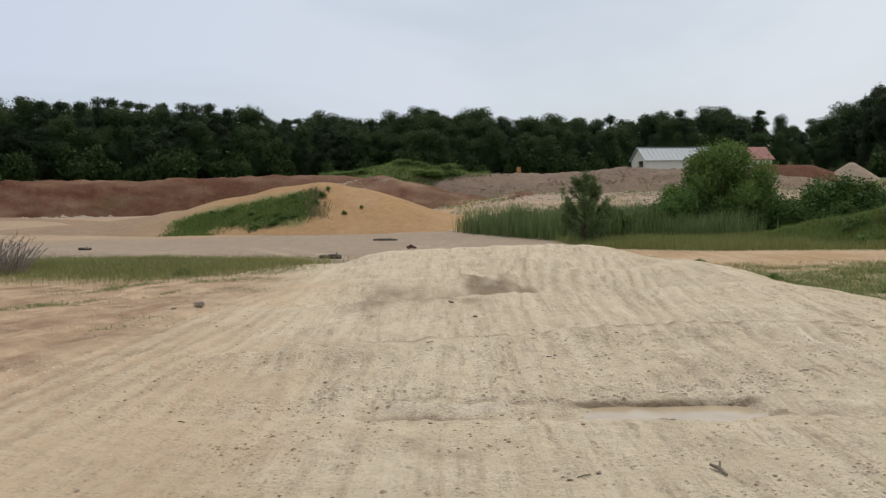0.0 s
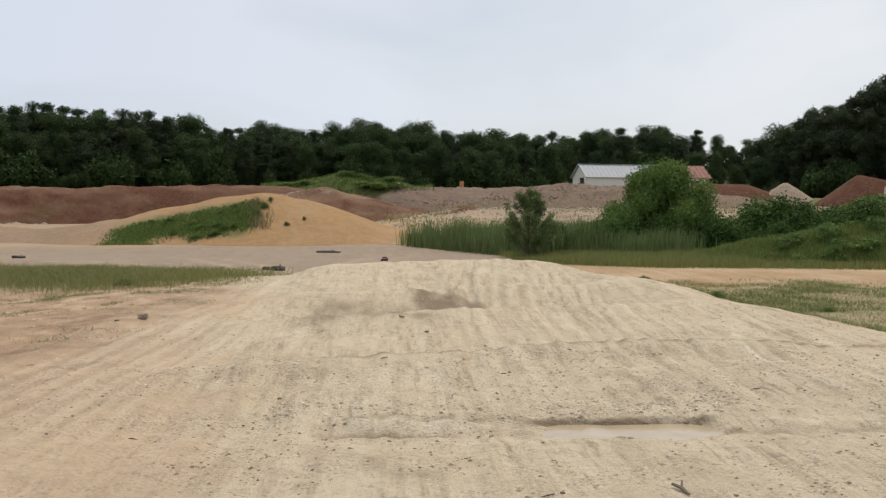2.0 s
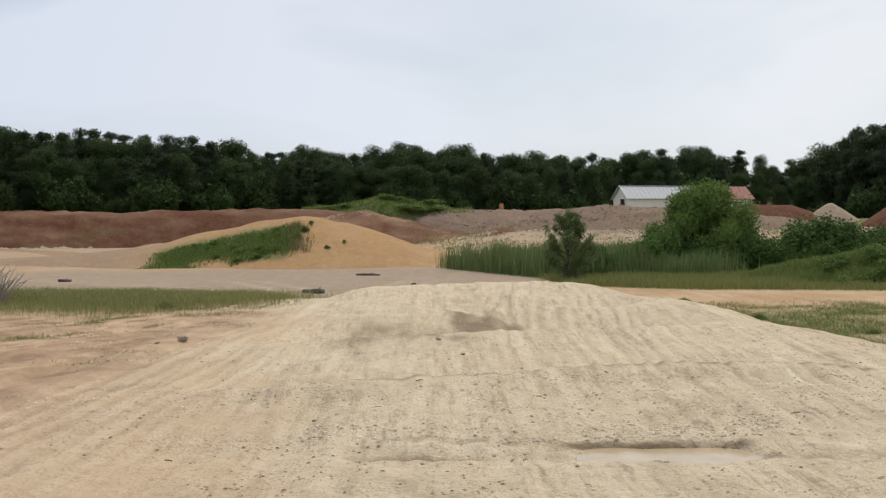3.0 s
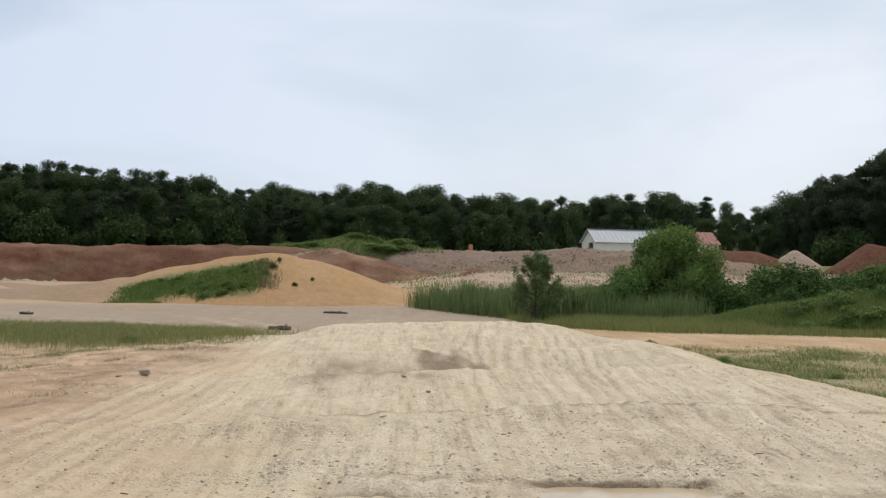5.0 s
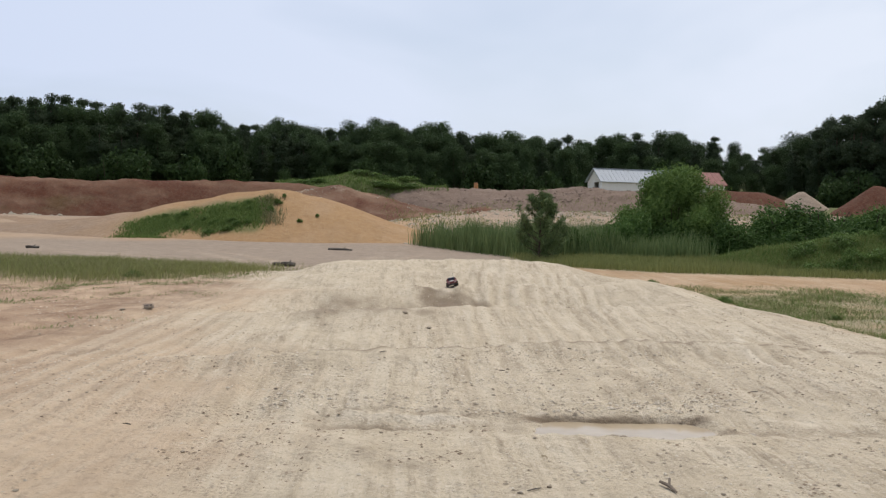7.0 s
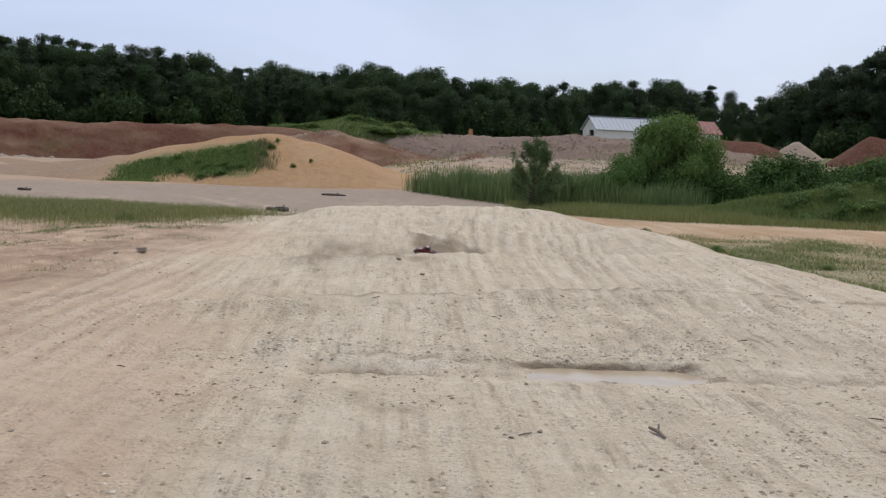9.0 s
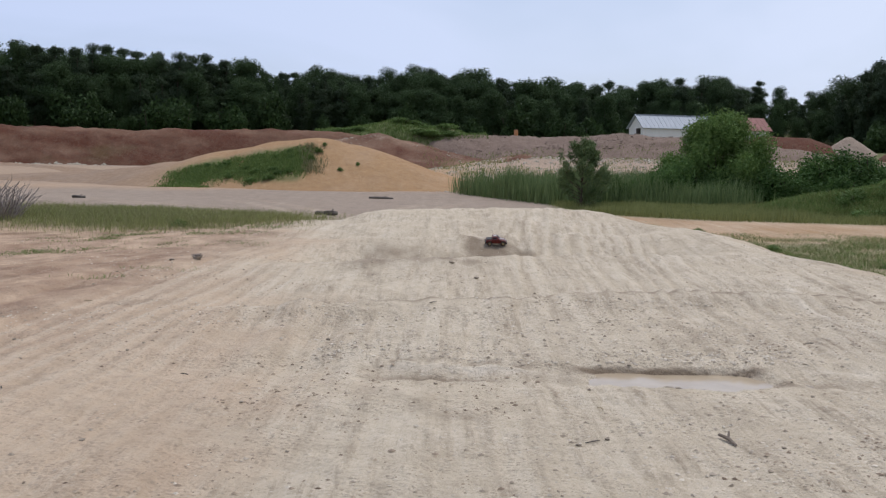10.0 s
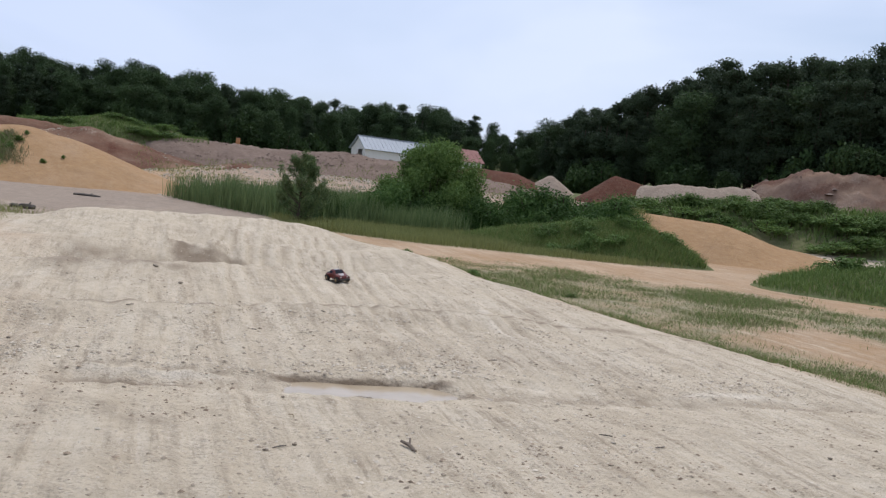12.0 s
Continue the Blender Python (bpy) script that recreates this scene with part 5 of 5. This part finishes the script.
# ---- the radio-controlled truck ----
def build_truck():
    red = simple("red_shell", (0.085, 0.015, 0.013), (0.15, 0.028, 0.02), 14, 0.45)
    dusk = simple("dusty_black", (0.025, 0.022, 0.02), (0.07, 0.06, 0.05), 20, 0.6)
    glass, nt, b = nodes_of("smoked_window", 0.12)
    b.inputs["Base Color"].default_value = (0.02, 0.02, 0.025, 1)
    white = simple("white_decal", (0.36, 0.33, 0.31), (0.48, 0.45, 0.42), 9, 0.4)
    rubber = simple("rubber", (0.03, 0.027, 0.024), (0.10, 0.085, 0.065), 30, 0.9, bump=0.4)
    rim_mat = simple("bronze_rim", (0.20, 0.14, 0.07), (0.30, 0.22, 0.11), 12, 0.6, 0.1)
    car = new("toy_truck")
    size, round_size = Matrix.Diagonal((0.82, 0.84, 0.92, 1)), Matrix.Scale(0.80, 4)
    tagged(car, "red and black radio-controlled short-course truck on the dirt", "toy truck")
    # side outline of the shell: x forward, z up
    bm = bmesh.new()
    outline = [(-0.235, 0.085), (-0.24, 0.125), (-0.10, 0.135), (-0.085, 0.195), (-0.07, 0.203), (0.025, 0.20), (0.085, 0.143), (0.21, 0.118), (0.238, 0.09), (0.23, 0.06), (-0.225, 0.06)]
    rows = []
    for side, inset in ((-1, 0.0), (-1, 0.025), (1, 0.025), (1, 0.0)):
        row = []
        for x, z in outline:
            narrow = 0.028 * max(0, (z - 0.14) / 0.06)
            edge = 0.128 - narrow - 0.02 * (abs(x) > 0.2)
            row.append(bm.verts.new((x, side * (edge - inset), z if inset else z - 0.006 - 0.004 * (z > 0.1))))
        rows.append(row)
    n = len(outline)
    for a, c in zip(rows[:-1], rows[1:]):
        for i in range(n):
            bm.faces.new((a[i], a[(i + 1) % n], c[(i + 1) % n], c[i]))
    bm.faces.new(rows[0])
    bm.faces.new(rows[-1][::-1])
    bmesh.ops.recalc_face_normals(bm, faces=bm.faces)
    shell = part("body_shell", bm, red, car, "glossy red plastic shell")
    for name, pts, mat in (("windscreen", [(0.03, -0.075, 0.2015), (0.03, 0.075, 0.2015), (0.082, 0.088, 0.1475), (0.082, -0.088, 0.1475)], glass),
                           ("rear_window", [(-0.101, -0.075, 0.143), (-0.101, 0.075, 0.143), (-0.089, 0.068, 0.192), (-0.089, -0.068, 0.192)], glass),
                           ("hood_decal", [(0.10, -0.05, 0.1435), (0.10, 0.05, 0.1435), (0.19, 0.035, 0.1265), (0.19, -0.035, 0.1265)], white),
                           ("roof_decal", [(-0.06, -0.05, 0.2065), (-0.06, 0.05, 0.2065), (0.01, 0.05, 0.2045), (0.01, -0.05, 0.2045)], white)):
        bm = bmesh.new()
        top = [bm.verts.new(p) for p in pts]
        low = [bm.verts.new((p[0], p[1], p[2] - 0.006)) for p in pts]
        bm.faces.new(top)
        bm.faces.new(low[::-1])
        for i in range(4):
            bm.faces.new((top[i], low[i], low[(i + 1) % 4], top[(i + 1) % 4]))
        bmesh.ops.recalc_face_normals(bm, faces=bm.faces)
        part(name, bm, mat, shell, {"hood_decal": "pale decal", "roof_decal": "pale decal"}.get(name, "dark window"))
    for sgn in (-1, 1):
        bm = bmesh.new()
        box(bm, (0.085, 0.004, 0.035), (-0.03, sgn * 0.1165, 0.165), 0.001, Matrix.Rotation(sgn * 0.38, 4, "X"))
        part("side_window", bm, glass, shell, "dark window")
        bm = bmesh.new()
        box(bm, (0.008, 0.04, 0.018), (0.231, sgn * 0.07, 0.098), 0.003)
        part("headlight", bm, white, shell)
    bm = bmesh.new()
    box(bm, (0.40, 0.12, 0.03), (0, 0, 0.05), 0.006)
    part("chassis", bm, dusk, car)
    bm = bmesh.new()
    box(bm, (0.035, 0.22, 0.035), (0.245, 0, 0.055), 0.01)
    part("front_bumper", bm, dusk, car)
    bm = bmesh.new()
    box(bm, (0.03, 0.24, 0.05), (-0.245, 0, 0.065), 0.008)
    part("rear_bumper", bm, dusk, car)
    bm = bmesh.new()
    box(bm, (0.12, 0.19, 0.006), (-0.165, 0, 0.139), 0.002)
    part("bed_cover", bm, dusk, car)
    wheels = []
    for x in (-0.155, 0.165):
        for sgn in (-1, 1):
            hub = new("wheel")
            hub.parent = car
            bm = bmesh.new()
            ring = bmesh.ops.create_cone(bm, cap_ends=True, segments=20, radius1=0.054, radius2=0.054, depth=0.055, matrix=Matrix.Rotation(math.pi / 2, 4, "X"))
            bmesh.ops.bevel(bm, geom=[e for e in bm.edges if abs(e.verts[0].co.y - e.verts[1].co.y) < 1e-4], offset=0.012, segments=2, affect="EDGES")
            for k in range(14):
                a = k * math.tau / 14
                box(bm, (0.010, 0.05, 0.010), (0.055 * math.cos(a), 0, 0.055 * math.sin(a)), turn=Matrix.Rotation(-a, 4, "Y"))
            part("tyre", bm, rubber, hub)
            bm = bmesh.new()
            bmesh.ops.create_cone(bm, cap_ends=True, segments=14, radius1=0.032, radius2=0.028, depth=0.012, matrix=Matrix.Translation((0, sgn * 0.027, 0)) @ Matrix.Rotation(-sgn * math.pi / 2, 4, "X"))
            part("rim", bm, rim_mat, hub)
            wheels.append((hub, 0.82 * x, 0.84 * sgn * 0.118))
    bm = bmesh.new()
    tube(bm, [((-0.05, 0.06, 0.19), 0.003), ((-0.10, 0.06, 0.33), 0.002)], 5)
    part("aerial", bm, dusk, car)
    for ob in car.children_recursive:
        if ob.data:
            ob.data.transform(round_size if ob.name.split(".")[0] in ("tyre", "rim") else size)
    return car, wheels


TRUCK, WHEELS = build_truck()

# seconds, x, y, heading (degrees from ahead, clockwise), height over the ground, nose up, lean
DRIVE = [
    (0.0, -1.40, 42.0, 100, 0, 0, 0), (0.5, -1.45, 41.8, 55, 0, 0, 0), (1.0, -0.92, 42.8, 75, 0, 0, 0), (1.5, -0.27, 42.9, 110, 0, 0, 0), (1.7, -0.17, 42.7, 160, 0, 0, 0),
    (2.0, -0.14, 42.2, 195, 0, 0, 0), (2.5, -0.66, 41.0, 195, 0, 0, 0), (3.2, -0.40, 38.2, 170, 0, 0, 0), (4.0, 0.45, 33.5, 165, 0, 0, 0), (4.7, 1.05, 29.8, 172, 0, 6, 0),
    (5.2, 1.22, 27.6, 178, 0, 8, 0), (5.5, 1.23, 26.4, 178, 0.02, 4, 0), (5.8, 1.22, 24.9, 182, 0.02, -4, 0), (6.1, 1.18, 23.4, 182, 0, -4, 0), (6.4, 1.14, 21.9, 182, 0.12, -16, 0),
    (6.5, 1.13, 21.5, 182, 0.13, -24, 0), (6.7, 1.12, 20.6, 182, 0.0, -12, 0), (7.0, 1.10, 19.6, 183, 0, 4, 0), (7.4, 0.95, 18.6, 190, 0, -10, 0), (7.8, 0.85, 17.8, 200, 0, -6, 4), (8.3, 0.75, 17.7, 215, 0.08, 8, 20),
    (8.6, 0.62, 16.9, 225, 0.0, 4, 8), (8.9, 0.60, 17.4, 260, 0.13, 6, 4), (9.0, 0.60, 17.55, 275, 0.15, 4, 2), (9.1, 0.53, 17.7, 290, 0.09, 4, 0), (9.3, 0.42, 17.9, 325, 0.0, 2, 0), (9.5, 0.50, 18.1, 372, 0.01, 6, 8), (9.7, 0.66, 18.5, 415, 0.03, 0, 0),
    (9.8, 0.76, 18.7, 435, 0.03, 0, 0), (10.0, 1.03, 18.9, 450, 0.0, 0, -4), (10.2, 1.45, 19.0, 453, 0, 0, -4), (10.5, 2.31, 19.15, 465, 0, 0, -4), (10.7, 2.68, 19.0, 478, 0, -2, 0), (10.9, 2.75, 18.7, 500, 0.04, -4, 0),
    (11.0, 2.77, 18.45, 515, 0.06, -2, 0), (11.2, 2.76, 17.7, 535, 0.05, 0, 0), (11.5, 2.77, 16.85, 515, 0.06, 8, 0), (11.8, 2.70, 15.7, 515, 0.02, 2, 0), (12.0, 2.85, 14.86, 517, 0.0, -3, 0),
]


def motions():
    rows, spins = [], []
    keys = np.array(DRIVE)
    last, roll = None, 0.0
    for f in range(0, 361):
        t = f / 30
        x, y, head, up, nose, lean = (float(curve1(t, [(a[0], a[j]) for a in keys])) for j in (1, 2, 3, 4, 5, 6))
        h = radians(head)
        fx, fy = math.sin(h), math.cos(h)
        zf, zb = (float(ground_z(x + s * 0.16 * fx, y + s * 0.16 * fy)) for s in (1, -1))
        zl, zr = (float(ground_z(x - s * 0.12 * fy, y + s * 0.12 * fx)) for s in (1, -1))
        pitch = math.degrees(math.atan2(zf - zb, 0.32)) + nose
        tilt = math.degrees(math.atan2(zl - zr, 0.24)) + lean
        z = max((zf + zb) / 2, float(ground_z(x, y)) - 0.01) + max(up, 0)
        if f % 2 == 0:
            rows.append((t, pose(x, y, z, 0, 0, 90 - head) @ pose(0, 0, 0, 0, -pitch, 0) @ pose(0, 0, 0, tilt, 0, 0)))
        if last:
            roll += min(math.hypot(x - last[0], y - last[1]) / 0.045, radians(80))
        last = (x, y)
        spins.append((t, math.degrees(roll)))
    walk(TRUCK, rows)
    for hub, x, y in WHEELS:
        walk(hub, [(t, pose(x, y, 0.048, 0, a, 0)) for t, a in spins])


motions()
